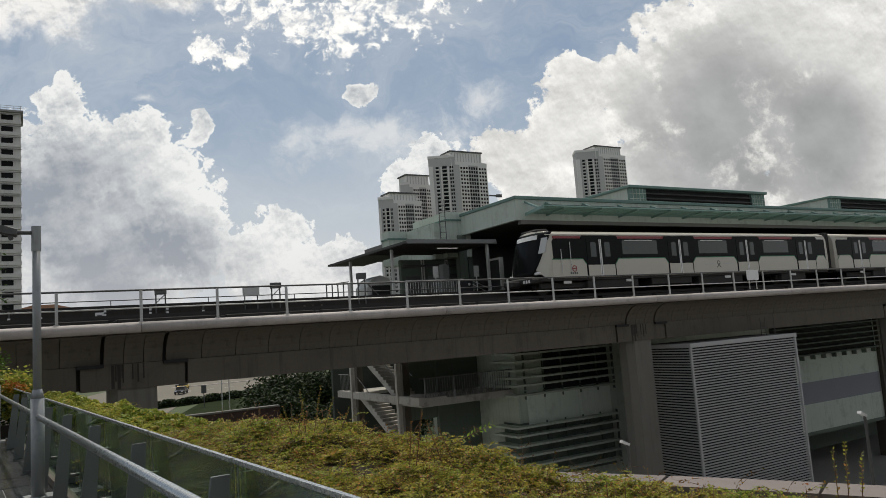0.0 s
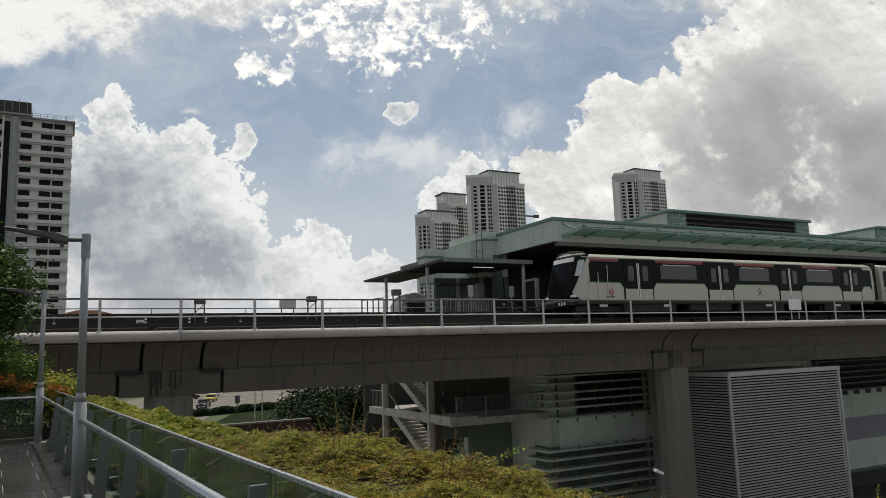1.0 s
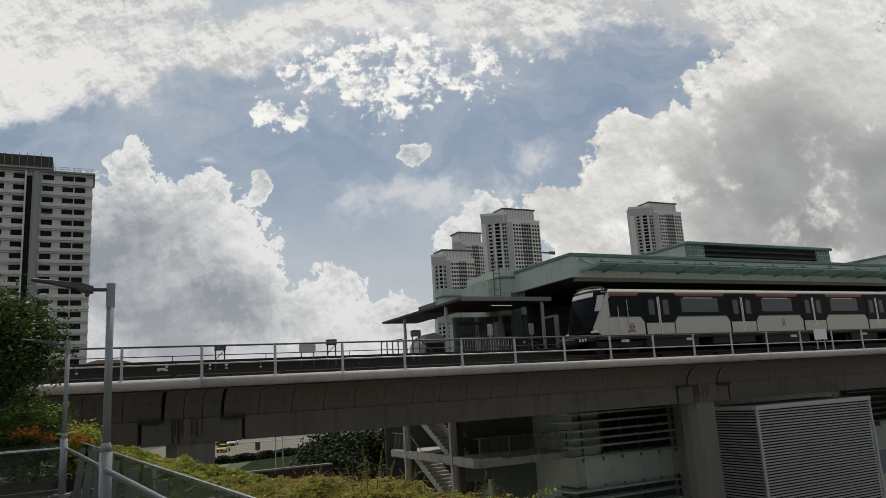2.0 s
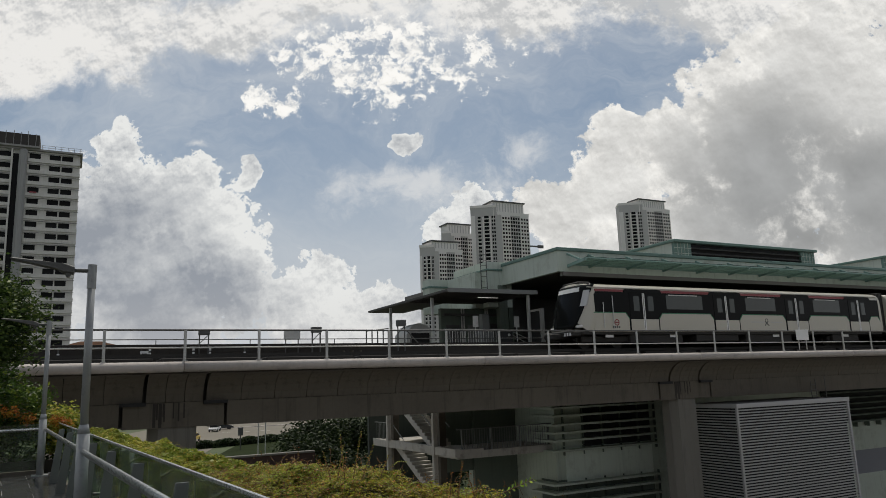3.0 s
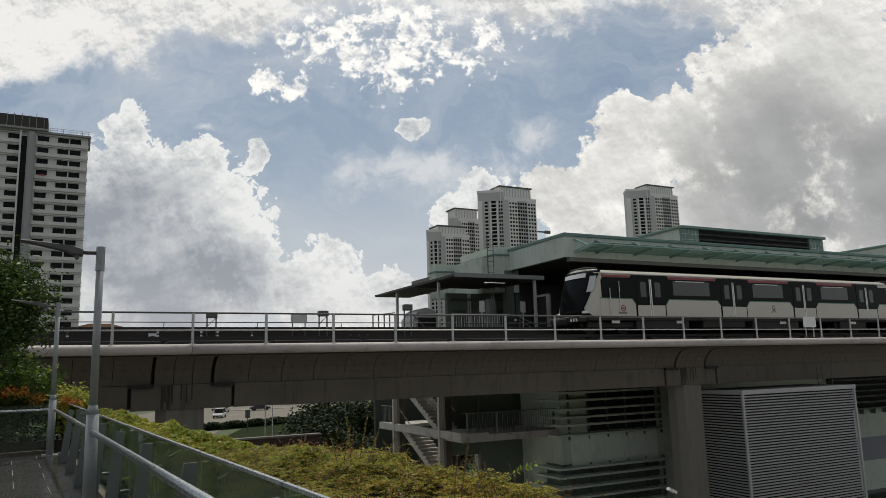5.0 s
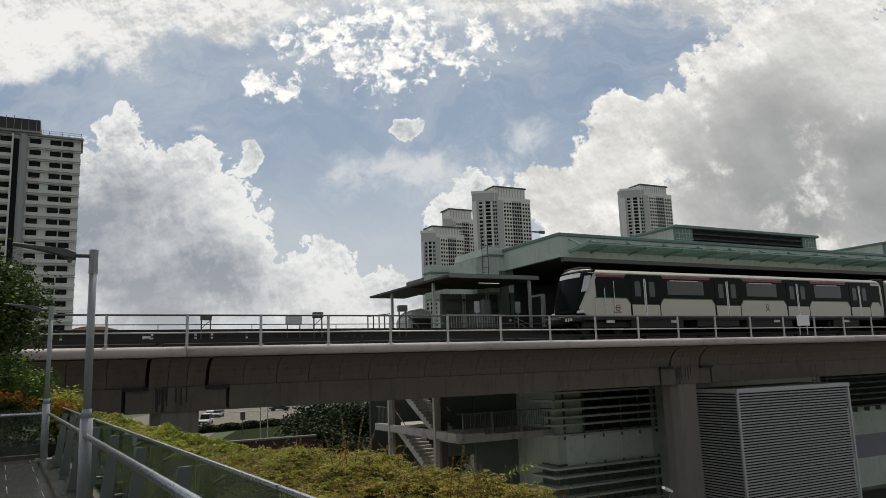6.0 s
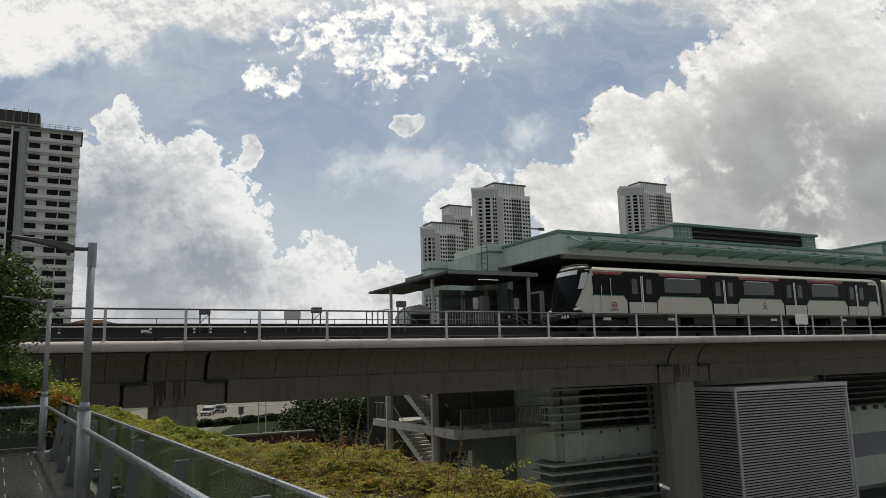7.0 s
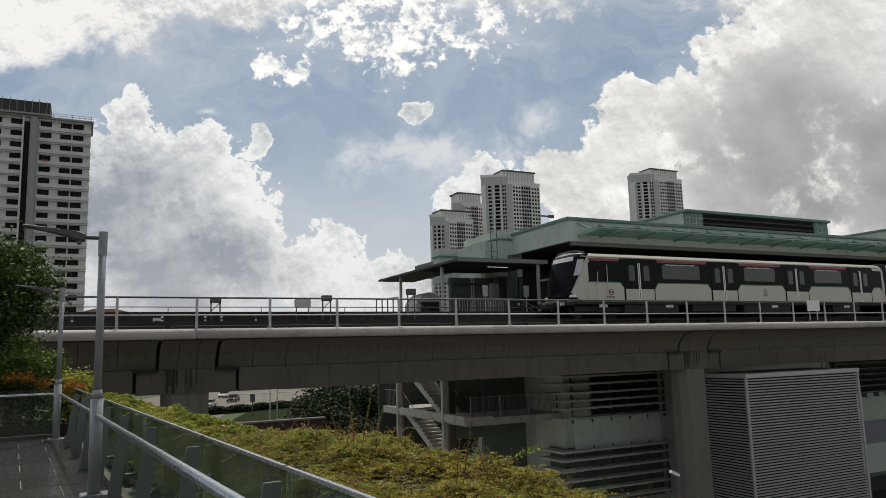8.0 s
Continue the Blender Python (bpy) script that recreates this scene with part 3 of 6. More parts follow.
def front_patch(bm, y0, y1, z0, z1, lift, top0=None, top1=None, ny=10, nz=8):
    """A thin shell lying on the cab front; top0, top1: its sides at the top."""
    t0, t1 = y0 if top0 is None else top0, y1 if top1 is None else top1
    layers = []
    for off in (-lift, 0.03):
        g = []
        for j in range(nz + 1):
            z = z0 + (z1 - z0) * j / nz
            a, b = y0 + (t0 - y0) * (j / nz) ** 0.55, y1 + (t1 - y1) * (j / nz) ** 0.55
            g.append([bm.verts.new((front_x(a + (b - a) * i / ny, z) + off, a + (b - a) * i / ny, z)) for i in range(ny + 1)])
        layers.append(g)
    for g in layers:
        for j in range(nz):
            for i in range(ny):
                bm.faces.new((g[j][i], g[j][i + 1], g[j + 1][i + 1], g[j + 1][i]))
    f, b = layers
    rim = [(j, 0) for j in range(nz)] + [(nz, i) for i in range(ny)] + [(j, ny) for j in range(nz, 0, -1)] + [(0, i) for i in range(ny, 0, -1)]
    for (j, i), (k, l) in zip(rim, rim[1:] + rim[:1]):
        bm.faces.new((f[j][i], f[k][l], b[k][l], b[j][i]))


def skin(bm, rings, close=False):
    vs = [[bm.verts.new(p) for p in r] for r in rings]
    for a, b in zip(vs, vs[1:]):
        for i in range(len(a) - 1):
            bm.faces.new((a[i], a[i + 1], b[i + 1], b[i]))
    if close:
        for r in (vs[0], vs[-1]):
            bm.faces.new(r)
    return vs


def side_x(bm, x0, x1, z0, z1, y0=-0.02, y1=0.05, cut=0.0):
    """A panel on the side wall; cut: the chamfer of its upper corners."""
    pts = [(x0, z0), (x1, z0), (x1, z1 - cut), (x1 - cut * 0.8, z1), (x0 + cut * 0.8, z1), (x0, z1 - cut)] if cut else [(x0, z0), (x1, z0), (x1, z1), (x0, z1)]
    prism(bm, pts, "y", y0, y1)


def ring_torus(bm, x, z, r, t, y):
    n = 20
    v = []
    for i in range(n):
        a = 2 * math.pi * i / n
        v.append([bm.verts.new((x + q * math.cos(a), y, z + q * math.sin(a))) for q in (r - t, r)])
    for i in range(n):
        bm.faces.new((v[i][0], v[i][1], v[(i + 1) % n][1], v[(i + 1) % n][0]))


def build_car(train, x, lead):
    length = CAR_LEN
    bm = bmesh.new()
    tail = [Vector((length, y, z)) for y, z in car_ring()]
    if lead:
        skin(bm, [nose_ring(k) for k in (0.05, 0.2, 0.35, 0.5, 0.62, 0.74, 0.84, 0.92, 0.97, 1.0)] + [[Vector((3.0, y, z)) for y, z in car_ring()], tail])
    else:
        skin(bm, [[Vector((0.0, y, z)) for y, z in car_ring()], tail], True)
    car = part("car_body", bm, WHITE_CAR, train, "ivory painted metro car body", True)
    for poly in car.data.polygons:
        poly.use_smooth = abs(poly.normal.x) < 0.95
    car.location = (x, 0, 0)
    s0 = 2.34 if lead else 0.35
    seams = SEAMS if lead else tuple(a - 2.45 for a in SEAMS)
    s1 = length - 0.25
    # dark band from floor to cantrail
    part("window_band", made(side_x, s0 + 0.25, s1, 0.86, 2.80, -0.012, 0.03), BLACK_GLOSS, car, "glossy black window band")
    bm = bmesh.new()
    side_x(bm, s0, s0 + 0.3, 1.73, 2.8, -0.0125, 0.03, 0.15)
    part("band_end", bm, BLACK_GLOSS, car)
    edges = [s0] + list(seams) + [s1]
    for i in range(len(edges) - 1):
        a = edges[i] + (1.02 if i else 0.0)
        b = edges[i + 1] - (1.02 if i < len(edges) - 2 else 0.0)
        if b - a < 0.4:
            continue
        cab = lead and i == 0
        left = [(a - 0.1, 1.73)] if cab else [(a + 0.22, 1.73), (a, 1.45)]
        part("lower_panel", made(prism, [(left[-1][0], 0.83), (b, 0.83), (b, 1.45), (b - 0.22, 1.73)] + left, "y", -0.022, 0.03), WHITE_CAR, car, "ivory lower side panel with cut corners")
        line = bmesh.new()
        bar(line, (left[0][0], -0.014, 1.75), (b - 0.22, -0.014, 1.75), 0.03, 0.045)
        bar(line, (b - 0.22, -0.014, 1.75), (b + 0.02, -0.014, 1.46), 0.03, 0.04)
        if not cab:
            bar(line, (a + 0.22, -0.014, 1.75), (a - 0.02, -0.014, 1.46), 0.03, 0.04)
        part("green_line", line, GREEN_PAINT, car, "thin green stripe")
        if b - a > 2.5:
            w = made(side_x, a + 0.55, b - 0.75, 1.97, 2.72, -0.019, 0.02, 0.06)
            part("window", w, TRAIN_GLASS, car, "tinted saloon window")
            part("window_label", made(side_x, a + 0.75, b - 1.1, 2.69, 2.735, -0.022, 0.01), GALV, car, "row of small white signs above the window")
            part("red_line", made(side_x, a - 0.25, b + 0.25, 2.81, 2.94, -0.010, 0.08), RED_PAINT, car, "red cantrail stripe")
    if lead:
        part("red_line", made(side_x, s0 + 0.1, seams[0] - 1.3, 2.81, 2.93, -0.010, 0.08), RED_PAINT, car)
    for d in seams:
        part("door_header", made(side_x, d - 1.25, d + 1.25, 2.80, 2.96, -0.03, 0.06, 0.1), BLACK_GLOSS, car, "dark housing above the door")
        for sgn in (-1, 1):
            lo, hi = sorted((d + sgn * 0.03, d + sgn * 0.93))
            leaf = part("door", made(side_x, lo, hi, 0.86, 2.78, -0.03, 0.03), BLACK_GLOSS, car, "sliding door leaf with ivory lower part")
            part("door_panel", made(side_x, lo + 0.02, hi, 0.83, 1.43, -0.036, 0.0), WHITE_CAR, leaf)
            c = (lo + hi) / 2
            part("door_window", made(side_x, c - 0.19, c + 0.19, 1.85, 2.62, -0.034, 0.0, 0.06), TRAIN_GLASS, leaf)
            part("door_edge", made(side_x, d + sgn * 0.05 - 0.025, d + sgn * 0.05 + 0.025, 0.84, 2.76, -0.042, 0.0), WHITE_PAINT, leaf, "pale door edge strip")
    for bx0, bx1, bz in ((4.6, 8.2, 0.25), (9.2, 12.4, 0.3), (13.0, 16.8, 0.22), (20.5, 23.0, 0.25)):
        part("equipment_box", boxm(bx0, bx1, 0.15, 3.05, bz, 0.82, 0.03), UNDERFRAME, car, "sooty underfloor equipment box")
    part("sole_bar", boxm(1.6 if lead else 0.1, length - 0.1, 0.06, 3.14, 0.66, 0.83, 0.02), UNDERFRAME, car)
    for c in (3.2, length - 3.6):
        bogie = part("bogie", boxm(c - 1.5, c + 1.5, 0.35, 0.5, 0.3, 0.6, 0.03), UNDERFRAME, car, "dark bogie frame")
        for dx in (-1.05, 1.05):
            for y in (0.86, 2.3):
                part("wheel", rodm((c + dx, y - 0.06, 0.42), (c + dx, y + 0.06, 0.42), 0.42, 0.42, 18), UNDERFRAME, bogie)
    for bx0 in (3.0, 7.3, 15.2, 21.5):
        part("data_plate", made(side_x, bx0, bx0 + 0.5, 0.52, 0.68, 0.13, 0.16), WHITE_PAINT, car, "small white plate on the underframe")
    part("roof_gutter", boxm(2.0 if lead else 0.2, length - 0.2, 0.08, 0.13, 3.0, 3.04), WHITE_CAR, car)
    if not lead:
        return
    # cab front
    part("windscreen", made(front_patch, 0.85, 2.35, 1.00, 3.20, 0.05, 0.12, 3.08, 16, 12), BLACK_GLOSS, car, "raked black wraparound windscreen", True)
    part("destination_display", made(front_patch, 0.75, 2.45, 2.86, 3.08, 0.07, None, None, 6, 2), WHITE_PAINT, car, "pale destination display above the windscreen")
    part("side_lamp_panel", made(front_patch, 0.24, 0.55, 2.10, 2.90, 0.065, 0.20, 0.50, 4, 4), GALV, car, "pale panel at the windscreen edge")
    for y in (0.55, 2.65):
        part("headlight", boxm(front_x(y, 1.1) - 0.06, front_x(y, 1.1) + 0.15, y - 0.2, y + 0.2, 1.02, 1.16, 0.03), WHITE_PAINT, car, "clear headlight cluster")
    part("bumper", boxm(1.2, 1.9, 0.3, 2.9, 0.60, 0.84, 0.05), UNDERFRAME, car)
    for i in range(3):
        part("number_bar", boxm(1.185, 1.2, 0.55 + i * 0.22, 0.68 + i * 0.22, 0.64, 0.80), WHITE_PAINT, car, "small white mark on the bumper")
    part("coupler", boxm(0.7, 1.5, 1.4, 1.8, 0.5, 0.8, 0.05), UNDERFRAME, car, "dark automatic coupler")
    part("anticlimber", boxm(1.15, 1.8, 0.4, 2.8, 0.80, 0.90, 0.03), DARK_STEEL, car)
    for gx in (2.82, 3.42):
        part("grab_rail", rodm((gx, -0.07, 0.95), (gx, -0.07, 2.25 + (gx - 2.82) * 0.6), 0.018), STAINLESS, car, "vertical steel grab rail")
    bm = bmesh.new()
    ring_torus(bm, 3.65, 1.26, 0.165, 0.05, -0.026)
    part("emblem", bm, RED_PAINT, car, "round red emblem on the cab side")
    part("emblem_bar", made(side_x, 3.52, 3.78, 1.225, 1.295, -0.028, 0.0), RED_PAINT, car)
    for i in range(4):
        part("number_bar", made(side_x, 3.36 + i * 0.13, 3.45 + i * 0.13, 0.98, 1.08, -0.026, 0.0), DARK_STEEL, car)
    bm = bmesh.new()
    bar(bm, (14.42, -0.026, 1.14), (14.72, -0.026, 1.40), 0.012, 0.05)
    bar(bm, (14.76, -0.028, 1.14), (14.46, -0.028, 1.40), 0.012, 0.05)
    ring_torus(bm, 14.59, 1.42, 0.13, 0.045, -0.027)
    part("ribbon", bm, DARK_STEEL, car, "black looped ribbon sign on the side panel")
    for a, b in ((13.3, 14.35), (14.95, 15.9)):
        part("writing", made(side_x, a, b, 1.31, 1.37, -0.024, 0.0), GALV, car, "faint grey line of small writing")
    part("roof_vent", boxm(2.15, 2.9, 0.9, 2.3, 3.3, 3.42, 0.05), UNDERFRAME, car, "black roof aerial fairing")


def build_train():
    train = thing("metro_train", (20.75, 28.3, E + 1.45), "ivory and black metro train with red and green stripes", "train")
    build_car(train, 0.0, True)
    build_car(train, CAR_LEN + 0.75, False)
    bm = bmesh.new()
    for i in range(5):
        x = CAR_LEN + 0.02 + i * 0.15
        box(bm, x, x + 0.11, 0.25, 2.95, 0.85, 3.3, 0.02)
    part("gangway", bm, UNDERFRAME, train, "black ribbed gangway between cars")
    return train


train = build_train()


# ---------------------------------------------------------------- station
def build_station():
    st = thing("station_building", (0, 0, 0), "pale green station hall with a flat overhanging roof", "station", kind="structure")
    x0, x1, y0 = 23.25, 100.0, 31.3
    part("roof_fascia", boxm(x0, x1, y0, y0 + 0.3, E + 5.72, E + 6.85), GREEN_WALL, st, "pale green roof fascia")
    part("roof_edge", boxm(x0 - 0.06, x1, y0 - 0.08, y0 + 0.4, E + 6.85, E + 7.04, 0.02), GREEN_DEEP, st, "sea green metal roof edge")
    part("end_fascia", boxm(x0, x0 + 0.3, y0 + 0.3, 37.0, E + 5.72, E + 6.85), GREEN_WALL, st, "stained pale green end fascia")
    part("end_edge", boxm(x0 - 0.06, x0 + 0.4, y0 + 0.4, 37.0, E + 6.85, E + 7.04, 0.02), GREEN_DEEP, st)
    part("roof_slab", boxm(x0 + 0.3, x1, y0 + 0.3, 52, E + 6.3, E + 6.82), ROOF_GREY, st)
    part("hall_ceiling", boxm(x0 + 0.3, x1, y0 + 0.3, 52, E + 5.85, E + 5.95), ROOF_GREY, st, "dark ceiling over the platform")
    # hall walls, platform and end column coloured dark for the unlit interior
    part("hall_back_wall", boxm(x0 + 0.3, x1, 44.0, 44.3, E - 1, E + 5.85), DARK_STEEL, st, "back wall of the hall coloured dark as if unlit")
    part("platform", boxm(x0 + 1.5, x1, 31.75, 44, E - 1.0, E + 2.45), SHADE_STAIN_CONCRETE, st)
    part("end_wall", boxm(x0 + 0.5, x0 + 0.8, 37.2, 44, E + 1.2, E + 5.85), SHADED_GREEN, st)
    part("corner_column", boxm(x0 - 0.35, x0 + 0.25, 36.9, 37.3, E + 1.2, E + 5.72, 0.02), SHADED_GREEN, st)
    fr = part("door_frame", boxm(x0 - 0.12, x0 + 0.1, 33.0, 34.3, E + 1.3, E + 3.9), GALV, st, "grey steel door frame at the platform end")
    part("door_opening", boxm(x0 - 0.14, x0 + 0.11, 33.12, 34.18, E + 1.32, E + 3.78), BLACK_JOINT, fr)
    # glass awning on sloping brackets
    aw = thing("glass_awning", (0, 0, 0), "sea green glass awning on steel brackets above the track", "awning", kind="structure")
    part("end_bracket", barm((x0 + 0.64, y0 - 0.02, E + 6.70), (x0 + 0.64, y0 - 1.15, E + 6.20), 0.09, 0.10), AWNING_STEEL, aw)
    part("end_strut", barm((x0 + 0.64, y0 - 0.02, E + 6.02), (x0 + 0.64, y0 - 1.6, E + 6.17), 0.10, 0.16), AWNING_STEEL, aw)
    for k in range(27):
        x = 25.32 + k * 2.71
        part("bracket", barm((x, y0 - 0.02, E + 6.70), (x, y0 - 1.15, E + 6.20), 0.09, 0.10), AWNING_STEEL, aw)
        part("strut", barm((x, y0 - 0.02, E + 6.02), (x, y0 - 1.6, E + 6.17), 0.08, 0.13), AWNING_STEEL, aw)
        gl = part("glass_pane", made(prism, [(y0 - 0.1, E + 6.15), (y0 - 1.62, E + 6.29), (y0 - 1.62, E + 6.275), (y0 - 0.1, E + 6.135)], "x", x + 0.03 if k else x0 + 0.7, x + 2.68), AWNING_GLASS, aw, "sea green awning glass")
        gl.visible_shadow = False
    for i, t in enumerate((0.0, 0.2, 0.4, 0.6, 0.8, 1.0)):
        y, z = y0 - 0.15 - 1.45 * t, E + 6.05 + 0.14 * t
        part("purlin", boxm(x0 + 0.6, x1, y - 0.03, y + 0.03, z, z + 0.07), AWNING_STEEL, aw)
    part("awning_back_beam", boxm(x0 + 0.31, x1, y0 + 0.01, y0 + 0.29, E + 5.5, E + 5.718), ROOF_GREY, aw)
    # louvred roof lanterns
    for a, b in ((36.7, 51.4), (60.2, 78.0)):
        ln = thing("roof_lantern", (a, 36.0, E + 6.9), "pale green louvred lantern on the station roof", "roof lantern", "roof lanterns", "structure")
        w = b - a
        part("lantern_wall", boxm(0, w, 0.3, 9, 0, 2.1), GREEN_WALL, ln)
        part("lantern_cap", boxm(-0.15, w + 0.15, -0.1, 9.1, 2.1, 2.3, 0.03), GREEN_DEEP, ln)
        for px in (0.0, w - 1.6):
            part("grid_panel", boxm(px, px + 1.6, 0.1, 0.3, 0.2, 2.1), GREEN_DEEP, ln, "sea green panel with a square grid")
            for i in range(1, 5):
                part("grid_bar", boxm(px + i * 0.32 - 0.015, px + i * 0.32 + 0.015, 0.07, 0.1, 0.2, 2.1), GREEN_WALL, ln)
                part("grid_bar", boxm(px, px + 1.6, 0.065, 0.095, 0.2 + i * 0.38, 0.23 + i * 0.38), GREEN_WALL, ln)
        # black sheet painting the shade behind the blades
        part("louvre_back", boxm(1.6, w - 1.6, 0.26, 0.3, 0.2, 2.1), UNLIT_BLACK, ln)
        for i in range(4):
            z = 0.65 + i * 0.36
            part("louvre_blade", made(prism, [(0.0, z), (0.24, z + 0.14), (0.26, z + 0.11), (0.02, z - 0.03)], "x", 1.6, w - 1.6), DARK_STEEL, ln)
    # stepped blocks behind the shelter
    for n, (a, b, c, d, z0, z1) in enumerate(((22.2, 23.9, 37.0, 41.2, 4.4, 7.15), (21.7, 22.2, 37.6, 41.2, 4.4, 6.55), (20.4, 22.4, 41.2, 42.2, 4.4, 6.6))):
        part("plant_block", boxm(a, b, c, d, E + z0, E + z1), GREEN_WALL, st, "stained pale green plant room")
        if n != 1:
            part("block_edge", boxm(a - 0.08, b, c - 0.08, d, E + z1 - 0.55, E + z1 - 0.45), GREEN_DEEP, st)
    lad = thing("roof_ladder", (21.75, 36.95, E + 4.6), "small steel cat ladder on the plant room wall", "ladder")
    for x in (0, 0.4):
        part("stringer", rodm((x, 0, 0), (x, 0, 3.3), 0.025), DARK_STEEL, lad)
    for i in range(9):
        part("rung", rodm((0, 0, 0.3 + i * 0.33), (0.4, 0, 0.3 + i * 0.33), 0.015), DARK_STEEL, lad)
    # rooms behind the shelter; their green is darkened for the shade there
    part("service_wall", boxm(19.6, 24.5, 38.2, 38.5, E - 5.0, E + 4.4), SHADED_GREEN, st, "service room wall in shade-darkened green")
    part("vent_grille", boxm(23.0, 24.3, 38.1, 38.2, E + 4.6, E + 5.6), DARK_STEEL, st)
    # shelter roof with posts
    sh = thing("track_shelter", (0, 0, 0), "flat grey metal shelter roof on slim posts beside the track", "shelter", kind="structure")
    part("shelter_roof", made(prism, [(17.4, 33.0), (22.9, 33.0), (22.9, 38.15), (19.9, 38.15), (19.9, 44.3), (17.4, 44.3)], "z", E + 4.72, E + 4.84), ROOF_DARK, sh, "thin grey metal roof sheet")
    part("shelter_gutter", boxm(17.36, 22.95, 32.93, 33.0, E + 4.66, E + 4.88), POST_GREY, sh)
    for i in range(14):
        part("roof_rib", boxm(17.45, 22.85, 33.25 + i * 0.36, 33.31 + i * 0.36, E + 4.66, E + 4.716), ROOF_DARK, sh)
    for x, y in ((17.75, 35.6), (17.75, 41.4), (22.6, 33.4)):
        part("shelter_post", boxm(x - 0.07, x + 0.07, y - 0.07, y + 0.07, E + 1.2, E + 4.72), GALV, sh)
    part("shelter_lamp", boxm(20.3, 21.6, 34.9, 34.97, E + 4.66, E + 4.71), TUBE, sh, "lit fluorescent batten under the roof")
    # walkway slab level with the track, and its railings
    part("track_walkway", boxm(12.5, 24.0, 32.0, 38.2, E + 0.9, E + 1.30), CONCRETE, st)
    part("upstand", boxm(17.6, 23.6, 33.6, 33.9, E + 1.3, E + 2.0), GREEN_GREY, st)
    rl = thing("walkway_railing", (0, 34.4, E + 1.3), "grey steel bar railing under the shelter", "railing", kind="structure")
    me = to_mesh("baluster", rodm((0, 0, 0), (0, 0, 1.55), 0.016, None, 6), GALV)
    for i in range(22):
        piece("baluster", me, rl, Matrix.Translation((18.0 + i * 0.16, 0, 0)))
    part("rail", rodm((17.9, 0, 1.55), (21.5, 0, 1.55), 0.026), GALV, rl)
    part("sloping_rail", rodm((21.5, 0, 1.55), (23.4, 0, 0.6), 0.026), GALV, rl)
    part("sloping_rail", rodm((22.2, 0, 1.4), (23.9, 0, 0.7), 0.026), GALV, rl)
    for x, w, z, h, mt in ((19.9, 0.9, 1.3, 2.1, DARK_STEEL), (21.4, 0.95, 1.3, 2.1, POST_GREY), (23.0, 0.7, 2.6, 0.9, DARK_STEEL)):
        part("service_door", boxm(x, x + w, 38.14, 38.2, E + z, E + z + h), mt, st, "steel service door or hatch")
    for x in (20.95, 21.1, 22.6, 22.75):
        part("pipe", rodm((x, 38.1, E + 1.3), (x, 38.1, E + 4.4), 0.045), GALV, st, "vertical pipe on the service wall")
    part("cable_tray", boxm(19.7, 24.2, 37.95, 38.15, E + 3.95, E + 4.08), DARK_STEEL, st)
    for x, y in ((19.3, 33.6), (21.9, 33.6)):
        bd = thing("notice_board", (x, y, E + 1.3), "pale notice board on a thin post beside the track", "notice board", "trackside boards")
        part("post", rodm((0, 0, 0), (0, 0, 1.7), 0.03), GALV, bd)
        part("board", boxm(-0.16, 0.16, -0.03, 0.0, 1.6, 2.2), GALV, bd)
    cab = thing("equipment_cabinet", (20.6, 35.2, E + 1.3), "grey trackside cabinet with a box on top", "cabinet")
    part("case", boxm(0, 0.8, 0, 0.5, 0, 1.5, 0.02), POST_GREY, cab)
    part("upper_case", boxm(0.15, 0.6, 0.1, 0.5, 1.5, 2.5, 0.02), POST_GREY, cab)
    sgn = thing("railway_signal", (20.9, 33.2, E + 1.3), "dark railway signal head on a short post", "signal")
    part("post", rodm((0, 0, 0), (0, 0, 1.0), 0.05), DARK_STEEL, sgn)
    part("head", boxm(-0.4, 0.4, -0.12, 0.12, 0.75, 1.35, 0.03), BLACK_JOINT, sgn)
    part("lens", rodm((0.15, -0.14, 1.15), (0.15, -0.1, 1.15), 0.08), GALV, sgn)
    tank = thing("round_tank", (18.6, 39.5, E + 1.3), "weathered rounded steel housing under the shelter", "tank")
    bm = bmesh.new()
    prism(bm, [(-0.9, 0), (0.9, 0), (0.9, 1.6), (0.55, 2.1), (0, 2.3), (-0.55, 2.1), (-0.9, 1.6)], "y", -0.5, 1.2)
    part("shell", bm, GALV, tank)
    part("opening", boxm(-0.6, 0.6, -0.52, -0.5, 0.1, 1.7), BLACK_JOINT, tank)


build_station()


